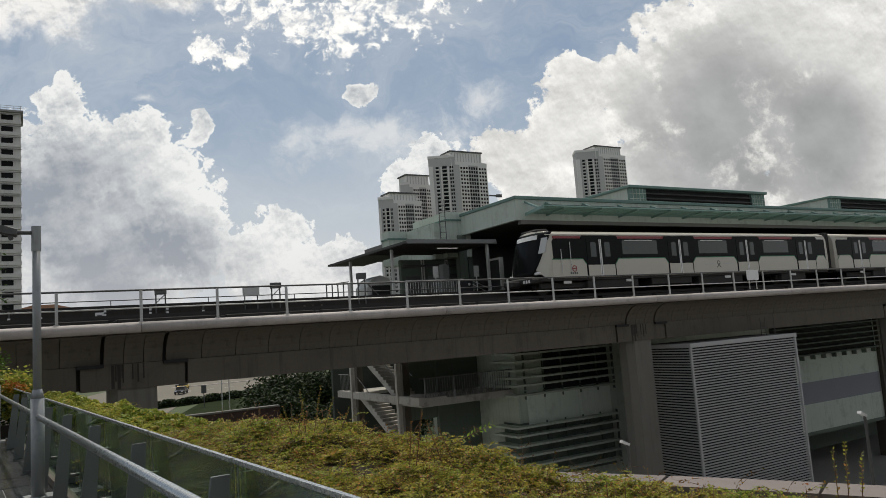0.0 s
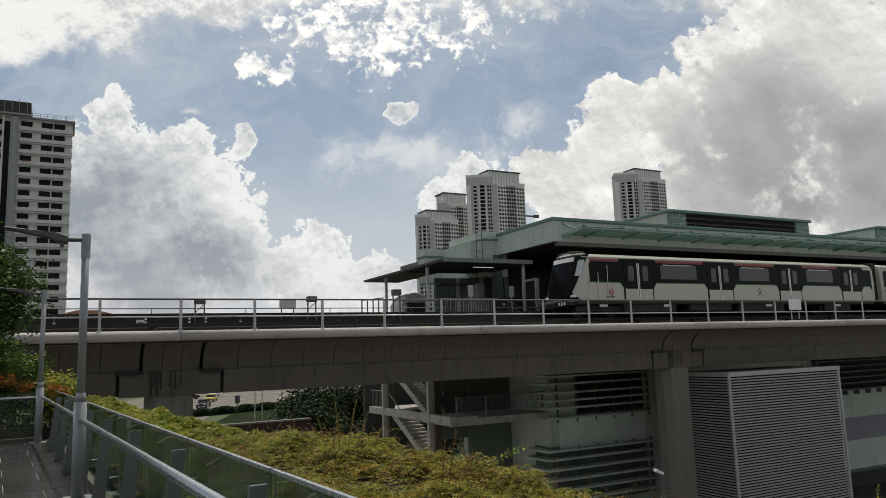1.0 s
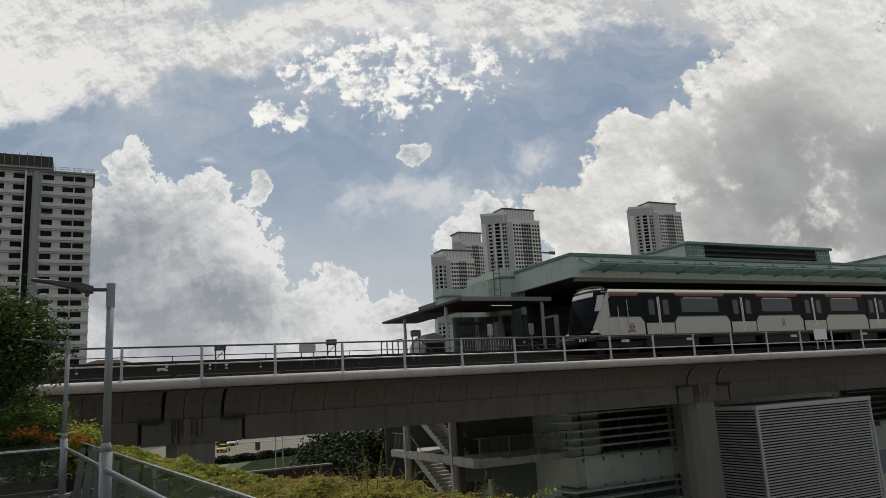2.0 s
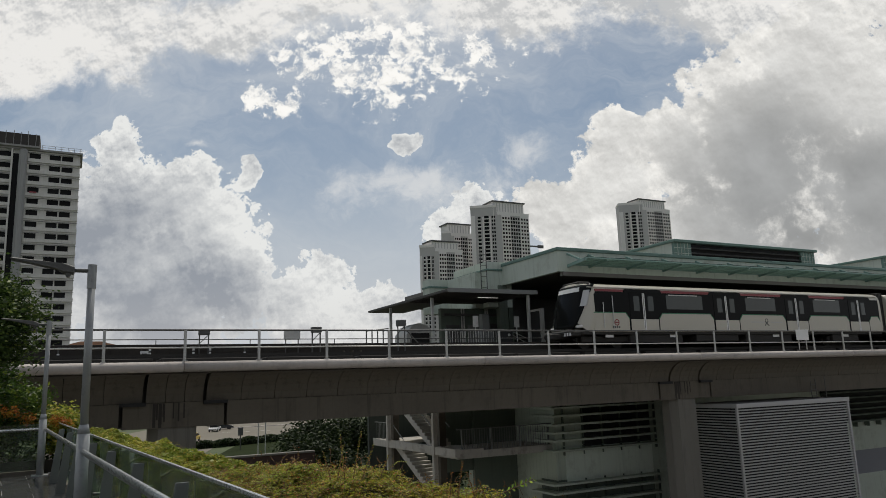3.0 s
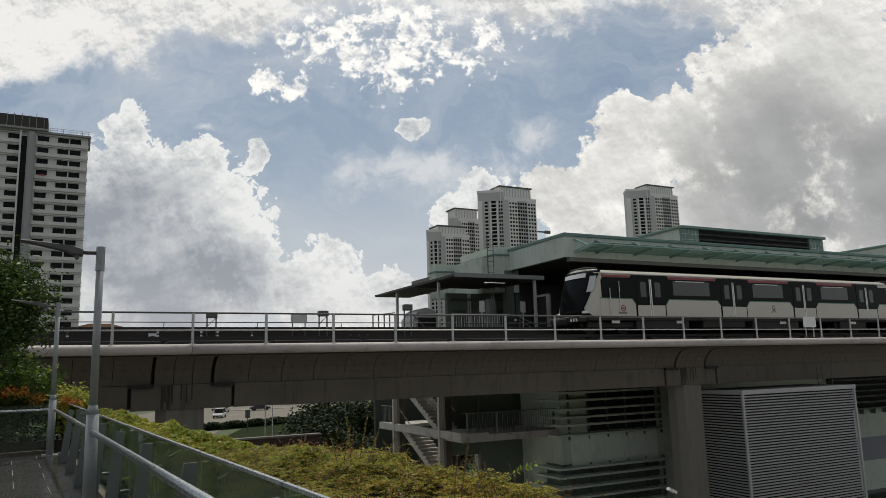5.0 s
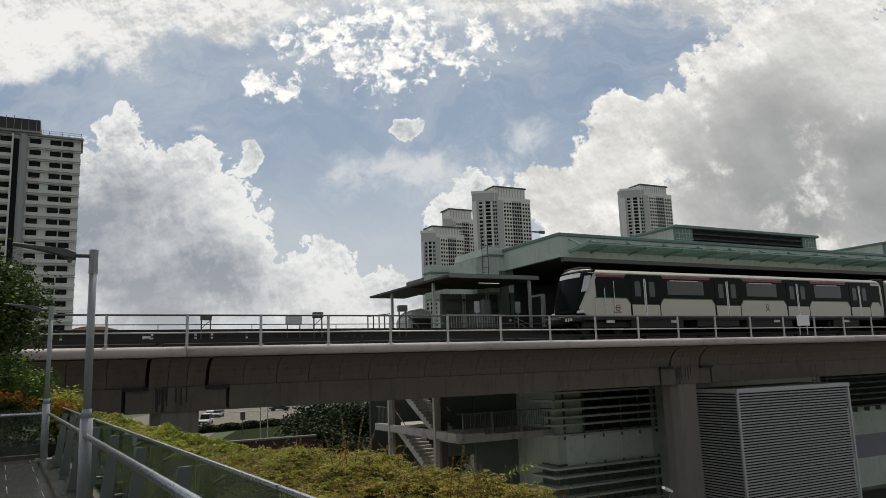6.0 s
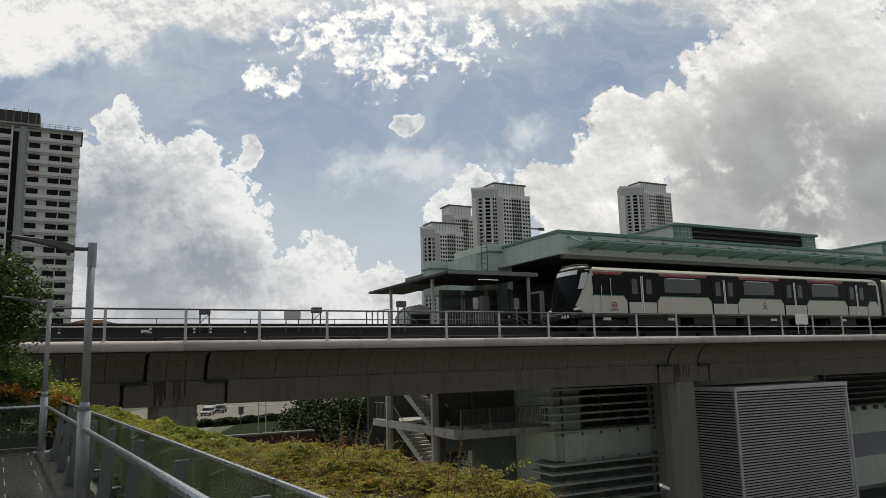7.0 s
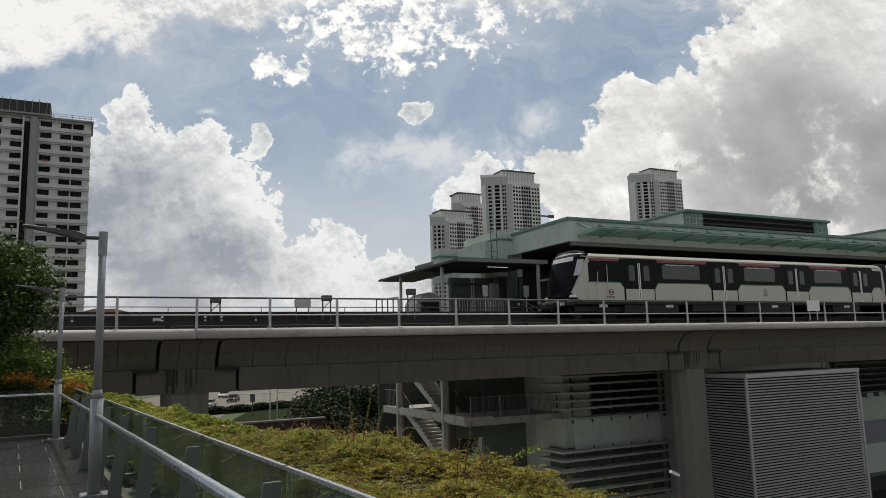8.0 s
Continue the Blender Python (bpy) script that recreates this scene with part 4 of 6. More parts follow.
def build_lower_station():
    lw = thing("station_podium", (0, 0, 0), "pale green podium wall with bands of sun slats", "podium", kind="structure")
    Y = 34.0
    part("wall_left", boxm(24.3, 47.0, Y, Y + 0.4, 0, E - 1.0), GREEN_GREY, lw)
    part("side_wall", boxm(24.3, 24.7, Y + 0.4, 44, 0, E - 1.0), GREEN_GREY, lw)
    part("wall_panel", boxm(24.9, 31.2, Y - 0.06, Y, E - 5.6, E - 3.9), PANEL_GREEN, lw, "pale green wall panel between the slats")
    part("window_strip", boxm(26.2, 31.2, Y - 0.03, Y, E - 3.75, E - 1.2), UNLIT_BLACK, lw, "dark strip window behind the slats")
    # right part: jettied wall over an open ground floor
    # dark sheets painting the shade behind the lower slats
    part("slat_recess", boxm(24.32, 31.2, Y - 0.04, Y, E - 8.6, E - 5.45), SHADED_GREEN, lw, "dark sheet for the shade behind the lower slats")
    part("slat_recess", boxm(24.26, 24.3, Y, Y + 1.5, E - 8.6, E - 5.45), SHADED_GREEN, lw)
    # soffit and rear wall coloured darker for the shade under the jetty
    part("jetty_soffit", boxm(47.0, 96, Y, Y + 6.6, 2.95, 3.196), SHADED_GREEN, lw, "soffit of the jettied wall in shade-darkened green")
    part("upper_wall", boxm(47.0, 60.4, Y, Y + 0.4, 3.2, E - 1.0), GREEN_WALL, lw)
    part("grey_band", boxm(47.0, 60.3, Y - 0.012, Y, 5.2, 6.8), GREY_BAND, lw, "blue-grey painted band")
    part("ground_floor_wall", boxm(40.0, 96, Y + 6.2, Y + 6.5, 0, 3.2), SHADED_GREEN, lw)
    for x in (50.2, 52.6):
        part("doorway", boxm(x, x + 1.1, Y + 6.16, Y + 6.2, 0.03, 2.3), BLACK_JOINT, lw, "dark doorway under the jetty")
    part("window_strip", boxm(47.1, 60.2, Y - 0.03, Y, E - 3.75, E - 1.4), BLACK_GLOSS, lw, "dark strip window behind the slats")
    part("side_pier", boxm(60.4, 61.4, Y - 0.3, Y + 0.8, 0, E - 1.0), CONCRETE, lw)
    part("slab_above", boxm(24.0, 92, 32.0, Y + 10, E - 1.0, E - 0.75), SHADE_STAIN_CONCRETE, lw)

    def slats(x0, x1, zs, depth, wrap, mat=GREEN_GREY):
        fr = thing("sun_slats", (0, 0, 0), "rows of grey-green horizontal sun slats on brackets", "sun slats", "slat bands", "structure")
        for z in zs:
            part("slat", boxm(x0 - (depth if wrap else 0), x1, Y - depth, Y - 0.08, z - 0.055, z + 0.055, 0.01), mat, fr)
            if wrap:
                part("slat", boxm(x0 - depth, x0 - 0.08, Y - 0.08, Y + 1.6, z - 0.055, z + 0.055, 0.01), mat, fr)
        for i in range(int((x1 - x0) / 1.35) + 1 if wrap else 0):
            x = x0 + 0.5 + i * 1.35
            part("slat_bracket", boxm(x - 0.02, x + 0.02, Y - 0.16, Y, min(zs) - 0.30, max(zs) + 0.16), SHADED_GREEN, fr)

    slats(24.3, 31.2, [E + z for z in (-1.55, -1.98, -2.47, -2.9, -3.32)], 0.55, True)
    slats(24.3, 31.2, [E + z for z in (-3.85,)], 0.65, True)
    slats(24.3, 31.2, [E + z for z in (-5.6, -6.05, -6.6, -7.15, -7.7, -8.25)], 0.72, True)
    # right band in the shaded green, darkened for the slab overhead
    slats(47.0, 60.2, [E + z for z in (-1.6, -2.0, -2.4, -2.8, -3.2, -3.65)], 0.6, False, SHADED_GREEN)
    for i in range(10):
        part("slat_bracket", boxm(47.5 + i * 1.35, 47.62 + i * 1.35, Y - 0.35, Y, E - 4.05, E - 3.7), SHADED_GREEN, lw)
    # stair tower and landing
    ss = thing("concrete_stair", (0, 0, 0), "open concrete stair with landings beside the station", "stair", kind="structure")
    for y in (36.5, 42.9):
        part("column", boxm(17.96, 18.20, y - 0.12, y + 0.12, 0, E - 0.9), STAIR_GREY, ss, "slim pale concrete column")
        # inner column takes a darker concrete in place of shade
        part("column", boxm(18.45, 18.85, y + 0.1, y + 0.5, 0, E - 0.9), CONCRETE, ss, "inner column in darker concrete for its shade")
    part("landing", boxm(18.0, 18.3, 34.0, 45.3, E - 3.76, E - 3.34, 0.01), STAIR_GREY, ss, "stained concrete landing beam")
    part("landing_slab", boxm(18.3, 19.7, 34.0, 37.1, E - 3.6, E - 3.4), STAIR_GREY, ss)
    part("landing_slab", boxm(18.3, 21.2, 42.7, 45.3, E - 3.6, E - 3.4), STAIR_GREY, ss)
    part("walkway", boxm(18.3, 24.3, 34.3, 38.0, E - 3.90, E - 3.52, 0.01), STAIR_GREY, ss, "stained concrete walkway edge")
    # walls behind the stair coloured for the deep shade there
    part("back_wall", boxm(21.4, 24.3, 38.0, 38.3, 0, E - 1.0), SHADED_GREEN, ss)
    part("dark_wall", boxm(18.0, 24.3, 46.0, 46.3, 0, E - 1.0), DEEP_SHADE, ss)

    def flight(ya, za, yb, zb, x0, x1, n):
        """Steps climbing from ya to yb along y."""
        dy, dz = (yb - ya) / n, (zb - za) / n
        top = []
        for i in range(n):
            top += [(ya + i * dy, za + (i + 1) * dz), (ya + (i + 1) * dy, za + (i + 1) * dz)]
        part("flight", made(prism, [(ya, za - 0.02)] + top + [(yb, zb - 0.42), (ya + 0.35, za - 0.10)], "x", x0, x1), STAIR_GREY, ss, "sawtooth concrete stair flight")

    flight(37.1, E - 3.4, 43.0, E - 0.3, 18.25, 19.4, 18)
    flight(36.4, E - 6.6, 42.6, E - 3.4, 18.4, 19.6, 18)
    rl = thing("stair_railing", (0, 34.35, E - 3.5), "thin grey bar railing on the stair landing", "railing", kind="structure")
    me = to_mesh("baluster", rodm((0, 0, 0), (0, 0, 1.1), 0.014, None, 6), POST_GREY)
    for i in range(36):
        piece("baluster", me, rl, Matrix.Translation((18.6 + i * 0.155, 0, 0)))
    for i in range(10):
        piece("baluster", me, rl, Matrix.Translation((18.12, 8.6 + i * 0.22, 0.1)))
    part("rail", rodm((18.3, 0, 1.1), (24.3, 0, 1.1), 0.025), POST_GREY, rl)
    for x in (18.6, 20.4, 22.2, 24.1):
        part("rail_post", boxm(x - 0.03, x + 0.03, -0.03, 0.03, 0, 1.14), POST_GREY, rl)
    part("rail", rodm((18.12, 8.5, 1.2), (18.12, 10.9, 1.2), 0.025), POST_GREY, rl)
    for x in (18.3, 19.35):
        part("sloping_rail", rodm((x, 2.8, 1.1), (x, 8.6, 4.2), 0.025), POST_GREY, rl)
    part("sloping_rail", rodm((18.3, 8.3, 1.05), (18.3, 5.6, -0.4), 0.025), POST_GREY, rl)


build_lower_station()


def build_louvre_box():
    x0, x1, y0, y1, z1 = 29.6, 38.35, 26.0, 29.2, E - 1.5
    bx = thing("louvred_plant_box", (x0, y0, 0), "grey metal louvred plant enclosure below the viaduct", "plant enclosure")
    w, d = x1 - x0, y1 - y0
    # solid black block in place of the shaded interior
    part("inner", boxm(0.26, w - 0.03, 0.26, d - 0.05, 0, z1 - 0.1), UNLIT_BLACK, bx)
    for x, y in ((0, 0), (w - 0.12, 0), (0, d - 0.12), (w - 0.12, d - 0.12)):
        part("corner_post", boxm(x, x + 0.12, y, y + 0.12, 0, z1, 0.01), LOUVRE, bx)
    part("top_rail", boxm(-0.02, w + 0.02, -0.03, 0.12, z1 - 0.22, z1, 0.01), LOUVRE, bx)
    part("top_rail", boxm(-0.03, 0.12, 0.12, d, z1 - 0.22, z1, 0.01), LOUVRE, bx)
    part("lid", boxm(0.1, w - 0.1, 0.1, d, z1 - 0.05, z1 - 0.005), ROOF_GREY, bx)
    n = 78
    pitch = (z1 - 0.25) / n
    prof = [(0.0, 0.0), (0.0, pitch * 0.42), (0.06, pitch * 0.46), (0.06, pitch * 0.38), (0.015, pitch * 0.02)]
    front = to_mesh("slat", made(prism, prof, "x", 0.12, w - 0.12), LOUVRE)
    sd = to_mesh("slat", made(prism, prof, "y", 0.12, d - 0.12), LOUVRE)
    for i in range(n):
        m = Matrix.Translation((0, 0, 0.03 + i * pitch))
        piece("slat", front, bx, m)
        piece("slat", sd, bx, m)
    lad = thing("cat_ladder", (36.3, 26.7, E - 1.5), "thin steel ladder above the plant enclosure", "ladder")
    for x in (0, 0.4, 1.2):
        part("stringer", rodm((x, 0, 0), (x, 0, 0.95 + x * 0.2), 0.02), DARK_STEEL, lad)
    for i in range(3):
        part("rung", rodm((0, 0, 0.15 + i * 0.3), (0.4, 0, 0.15 + i * 0.3), 0.015), DARK_STEEL, lad)


build_louvre_box()


# ---------------------------------------------------------------- trackside equipment
def build_equipment():
    def frame_box(x, w, h, foot, label):
        t = thing("signal_box", (x, 31.0, E + 0.86), label, "signal box", "trackside boxes")
        for dx in (0.03, w - 0.03):
            part("leg", boxm(dx - 0.025, dx + 0.025, -0.025, 0.025, 0, foot), DARK_STEEL, t)
        part("case", boxm(0, w, -0.15, 0.15, foot, foot + h, 0.01), DARK_STEEL, t)
        part("brace", barm((0.03, 0, foot - 0.35), (w - 0.03, 0, foot), 0.03, 0.03), DARK_STEEL, t)

    frame_box(4.75, 0.42, 0.22, 1.45, "dark box on a slim steel frame beside the track")
    frame_box(9.5, 0.42, 0.24, 1.55, "dark box on a slim steel frame beside the track")
    frame_box(13.6, 0.40, 0.28, 1.85, "tall dark box on a slim steel frame beside the track")
    t = thing("relay_cabinet", (8.3, 31.0, E + 0.86), "grey relay cabinet on thin legs beside the track", "cabinet")
    part("case", boxm(0, 0.65, -0.15, 0.15, 1.25, 1.62, 0.01), GALV, t)
    for dx in (0.05, 0.6):
        part("leg", boxm(dx - 0.02, dx + 0.02, -0.02, 0.02, 0, 1.25), DARK_STEEL, t)
    for x, n in ((-0.3, 2), (0.72, 2), (2.9, 3), (4.55, 3), (5.2, 3), (6.6, 2)):
        mk = thing("marker_post", (x, 30.95, E + 0.86), "short post with white reflector marks", "marker post", "marker posts")
        part("post", boxm(-0.03, 0.03, -0.02, 0.02, 0, 1.0), DARK_STEEL, mk)
        for i in range(n):
            part("reflector", boxm(-0.045, 0.045, -0.03, -0.02, 0.52 + i * 0.15, 0.60 + i * 0.15), WHITE_PAINT, mk)
    pl = thing("small_sign", (2.55, 30.9, E + 1.42), "small white sign plate with a dark mark", "sign")
    part("plate", boxm(0, 0.3, -0.01, 0.01, 0, 0.26), WHITE_PAINT, pl)
    part("mark", boxm(0.06, 0.24, -0.016, -0.01, 0.08, 0.16), DARK_STEEL, pl)
    part("stem", boxm(0.12, 0.18, 0.0, 0.02, -0.56, 0), DARK_STEEL, pl)
    sg = thing("blank_white_sign", (34.65, 26.0, E + 1.12), "blank white sign board fixed to the viaduct railing", "sign")
    part("board", boxm(0, 1.0, -0.03, 0.0, 0.5, 1.06, 0.008), WHITE_PAINT, sg)
    for dx in (0.2, 0.8):
        part("leg", boxm(dx - 0.02, dx + 0.02, 0.0, 0.04, 0, 1.1), GALV, sg)
    cl = thing("end_railing", (12.3, 31.6, E + 1.9), "short dark railing at the walkway end", "railing")
    for i in range(5):
        part("bar", rodm((i * 0.28, 0, 0), (i * 0.28, 0, 0.7), 0.03, None, 6), DARK_STEEL, cl)
    part("rail", rodm((0, 0, 0.62), (1.12, 0, 0.75), 0.025), DARK_STEEL, cl)
    part("brace", rodm((2.0, 0, 0.7), (2.7, 0, 0.0), 0.03), DARK_STEEL, cl)
    for x in (10.95, 11.35, 11.75):
        st = thing("cable_stub", (x, 30.9, E + 0.86), "short pale cable post beside the rail", "cable post", "cable posts")
        part("post", rodm((0, 0, 0), (0, 0, 0.75), 0.06, 0.05), CONCRETE, st)


build_equipment()


# ---------------------------------------------------------------- apartment blocks
def window_mesh(w, h):
    bm = bmesh.new()
    box(bm, 0, w, -0.05, 0.02, 0, h)
    return to_mesh("window", bm, DARK_OPENING)


def build_slab_block():
    Y, floors, fh = 188.0, 24, 2.72
    x1, top = 0.5, E + 57.0
    z0 = 4.0
    b = thing("apartment_block", (0, 0, 0), "off-white apartment slab with long rows of dark windows", "apartment block", kind="structure")
    part("body", boxm(-62, x1, Y, Y + 11, z0, top), HDB_WHITE, b)
    part("roof_slab", boxm(-62, x1 + 0.5, Y - 0.6, Y + 11, top, top + 0.45), HDB_GREY, b)
    part("stair_shaft", boxm(-12.2, -10.5, Y - 1.3, Y, z0, top + 0.2, 0.5), HDB_SHAFT, b, "grey rounded lift shaft")
    # dark slab on the wall face paints the shade of a recess
    part("recess", boxm(-13.4, -12.2, Y - 0.15, Y + 0.0, z0, top - 1), DARK_OPENING, b, "flat dark strip for the shaded recess beside the lift shaft")
    part("fin", boxm(-13.75, -13.4, Y - 1.0, Y, z0, top), HDB_WHITE, b)
    part("water_tanks", boxm(-26, -8.2, Y - 0.9, Y + 8, top + 0.9, top + 3.7), DARK_TANK, b, "dark weathered roof tank enclosure")
    part("tank_slab", boxm(-26, -8.0, Y - 1.3, Y + 8, top + 0.45, top + 0.9), HDB_GREY, b, "weathered concrete slab under the tanks")
    for i in range(12):
        part("roof_mast", rodm((-25.5 + i * 1.5, Y - 0.95, top + 1.0), (-25.5 + i * 1.5 + 0.1 * math.sin(i * 2.4), Y - 0.95, top + 3.9 + 0.5 * math.sin(i * 1.7) ** 2), 0.07, None, 5), HDB_GREY, b)
    for i in range(7):
        part("rail_post", rodm((-7.6 + i * 1.35, Y - 0.3, top + 0.45), (-7.6 + i * 1.35, Y - 0.3, top + 1.5), 0.05, None, 5), HDB_GREY, b)
    for z in (1.0, 1.5):
        part("roof_rail", rodm((-7.6, Y - 0.3, top + z), (x1 + 0.2, Y - 0.3, top + z), 0.045, None, 5), HDB_GREY, b)
    wide = window_mesh(2.3, 1.22)
    for f in range(floors):
        z = top - fh * (f + 1) + 0.95
        if z < z0 + 3:
            break
        part("spandrel", boxm(-10.45, x1 + 0.1, Y - 0.35, Y - 0.001, z - 0.95, z - 0.12), HDB_WHITE, b)
        part("spandrel", boxm(-62, -13.8, Y - 0.35, Y - 0.001, z - 0.95, z - 0.12), HDB_WHITE, b)
        part("ledge", boxm(-10.45, x1 + 0.15, Y - 0.6, Y - 0.36, z + 1.18, z + 1.30), HDB_GREY, b)
        part("ledge", boxm(-62, -13.8, Y - 0.6, Y - 0.36, z + 1.18, z + 1.30), HDB_GREY, b)
        for x in (-10.1, -5.95, -3.35, -16.1, -20.2, -22.8, -29.9, -34.0, -36.7, -40.8):
            piece("window", wide, b, Matrix.Translation((x, Y - 0.03, z - 0.06)))
        if f % 7 == 3:
            part("laundry", boxm(-9.6, -8.2, Y - 0.9, Y - 0.75, z - 0.35, z - 0.05), RED_PAINT if f % 2 else WHITE_PAINT, b, "laundry on poles outside a window")


build_slab_block()


def build_tower(x, y, z, right, left, label):
    """A far tower: a slab facing the street and a wing set at an angle to it. z: tops of slab, wing and crown; right, left: their widths."""
    t = thing("tower_block", (x, y, 0), label, "tower block", "far towers", "structure")
    fh = 2.75
    zr, zl, zc = z

    def bays(place, top, rows):
        """Columns of windows: from, to, how many, wide or narrow, and pale sills below them or not."""
        for a, b, cols, fill, tall, sill in rows:
            span = (b - a) / cols
            win = to_mesh("window", boxm(0, span * fill, -0.06, 0.3, 0, tall), DARK_OPENING)
            ledge = to_mesh("sill", boxm(0, b - a, -0.5, 0, -0.5, -0.12), TOWER_PALE) if sill else None
            f = 0
            while top - f * fh > top - 84:
                zz = top - f * fh
                for c in range(cols):
                    piece("window", win, t, place @ Matrix.Translation((a + (c + (1 - fill) / 2) * span, -0.02, zz)))
                if sill:
                    piece("sill", ledge, t, place @ Matrix.Translation((a, 0, zz)))
                f += 1

    front = Matrix()
    part("slab", boxm(0, right, 0, 16, 4, zr), TOWER_MID, t, "mid-grey rendered slab")
    part("slab_parapet", boxm(0.3, right + 0.3, -0.3, 16, zr - 2.0, zr + 0.2), TOWER_PALE, t)
    u = right / 27.3
    part("pale_strip", boxm(4.0 * u, 11.4 * u, -0.3, 0, 4, zr - 2), TOWER_PALE, t, "pale rendered strip of windows")
    part("pale_strip", boxm(19.9 * u, 27.3 * u, -0.3, 0, 4, zr - 2), TOWER_PALE, t, "pale rendered strip of windows")
    bays(front @ Matrix.Translation((0, -0.3, 0)), zr - 5.0, [(4.2 * u, 11.2 * u, 3, 0.60, 1.45, True), (20.1 * u, 27.1 * u, 3, 0.60, 1.45, True)])
    bays(front, zr - 5.0, [(11.6 * u, 19.7 * u, 4, 0.70, 1.8, False)])
    turn = Matrix.Rotation(radians(-31.5), 4, "Z")
    wing = boxm(-left, 0.0, 0, 13, 4, zl)
    wing.transform(turn)
    part("wing", wing, TOWER_MID, t, "mid-grey rendered wing")
    v = left / 18.5
    for a, b, up in ((-18.5, -15.5, -7.5), (-10.2, -9.2, -8.5), (-5.2, -4.2, -8.5)):
        rib = boxm(a * v, b * v, -1.0, 0.0, 4, zl + up)
        rib.transform(turn)
        part("wing_rib", rib, TOWER_PALE, t, "pale vertical rib")
    edge = boxm(-left - 0.3, 0.0, -0.25, 13, zl - 1.6, zl + 0.2)
    edge.transform(turn)
    part("wing_parapet", edge, TOWER_PALE, t)
    bays(turn, zl - 9.5, [(-13.9 * v, -11.0 * v, 1, 0.75, 1.5, True), (-9.0 * v, -5.4 * v, 1, 0.9, 1.9, True), (-3.8 * v, -0.8 * v, 2, 0.72, 1.6, False)])
    a, b = -2.0 * u, 24.0 * u
    part("crown", boxm(a, b, 1.0, 13, zr - 8, zc), TOWER_PALE, t, "pale roof crown")
    part("crown_cap", boxm(a - 0.9, b + 0.9, 0.2, 14, zc, zc + 0.9), TOWER_CAP, t)
    n = max(4, int((b - a) / 2.2))
    for i in range(n):
        part("crown_slot", boxm(a + (i + 0.3) * (b - a) / n, a + (i + 0.55) * (b - a) / n, 0.85, 1.0, zr + 0.4, zc - 0.7), TOWER_MID, t)


build_tower(268.3, 430, (E + 119.5, E + 124.5, E + 127), 27.3, 18.5, "tall grey and white apartment tower with a crowned roof")
build_tower(217.6, 430, (E + 90, E + 92.5, E + 95), 21.5, 10.0, "grey and white apartment tower stepping down at its side")
build_tower(252.0, 470, (E + 111, E + 112.5, E + 118), 20.0, 6.5, "grey apartment tower half hidden behind another")
build_tower(406.5, 430, (E + 134, E + 138, E + 140.5), 29.1, 18.6, "tall grey and white apartment tower with a crowned roof")

cr = thing("tower_crane", (296, 432, E + 60), "dark tower crane jib beyond the tower", "crane")
part("mast", boxm(-0.6, 0.6, 0, 1.2, 0, 36), DARK_STEEL, cr)
part("jib", boxm(-2, 13, 0.2, 1.0, 36, 37.0), DARK_STEEL, cr)
part("counterweight", boxm(8.5, 13, 0, 1.3, 35.5, 37.6), DARK_STEEL, cr)

hs = thing("orange_roofed_house", (0, 240, 4), "low far building with an orange tiled hip roof", "house")
part("wall", boxm(-2, 14.5, 0, 12, 0, E + 10.3), HDB_WHITE, hs)
bm = bmesh.new()
prism(bm, [(-3, E + 10.2), (15.5, E + 10.2), (9, E + 11.9), (3.5, E + 11.9)], "y", -1, 13)
part("roof", bm, ORANGE_ROOF, hs)


# ---------------------------------------------------------------- viewing deck
DIRN = Vector((-0.0698, 0.99756, 0))       # along the balustrade
SIDE = Vector((0.99756, 0.0698, 0))        # outwards
FLOOR = E - 1.6


def deck_pt(s, o, z):
    """s metres along the handrail from its point beside the eye, o metres outwards of it."""
    return Vector((0.92, 0, 0)) + DIRN * s + SIDE * o + Vector((0, 0, z))


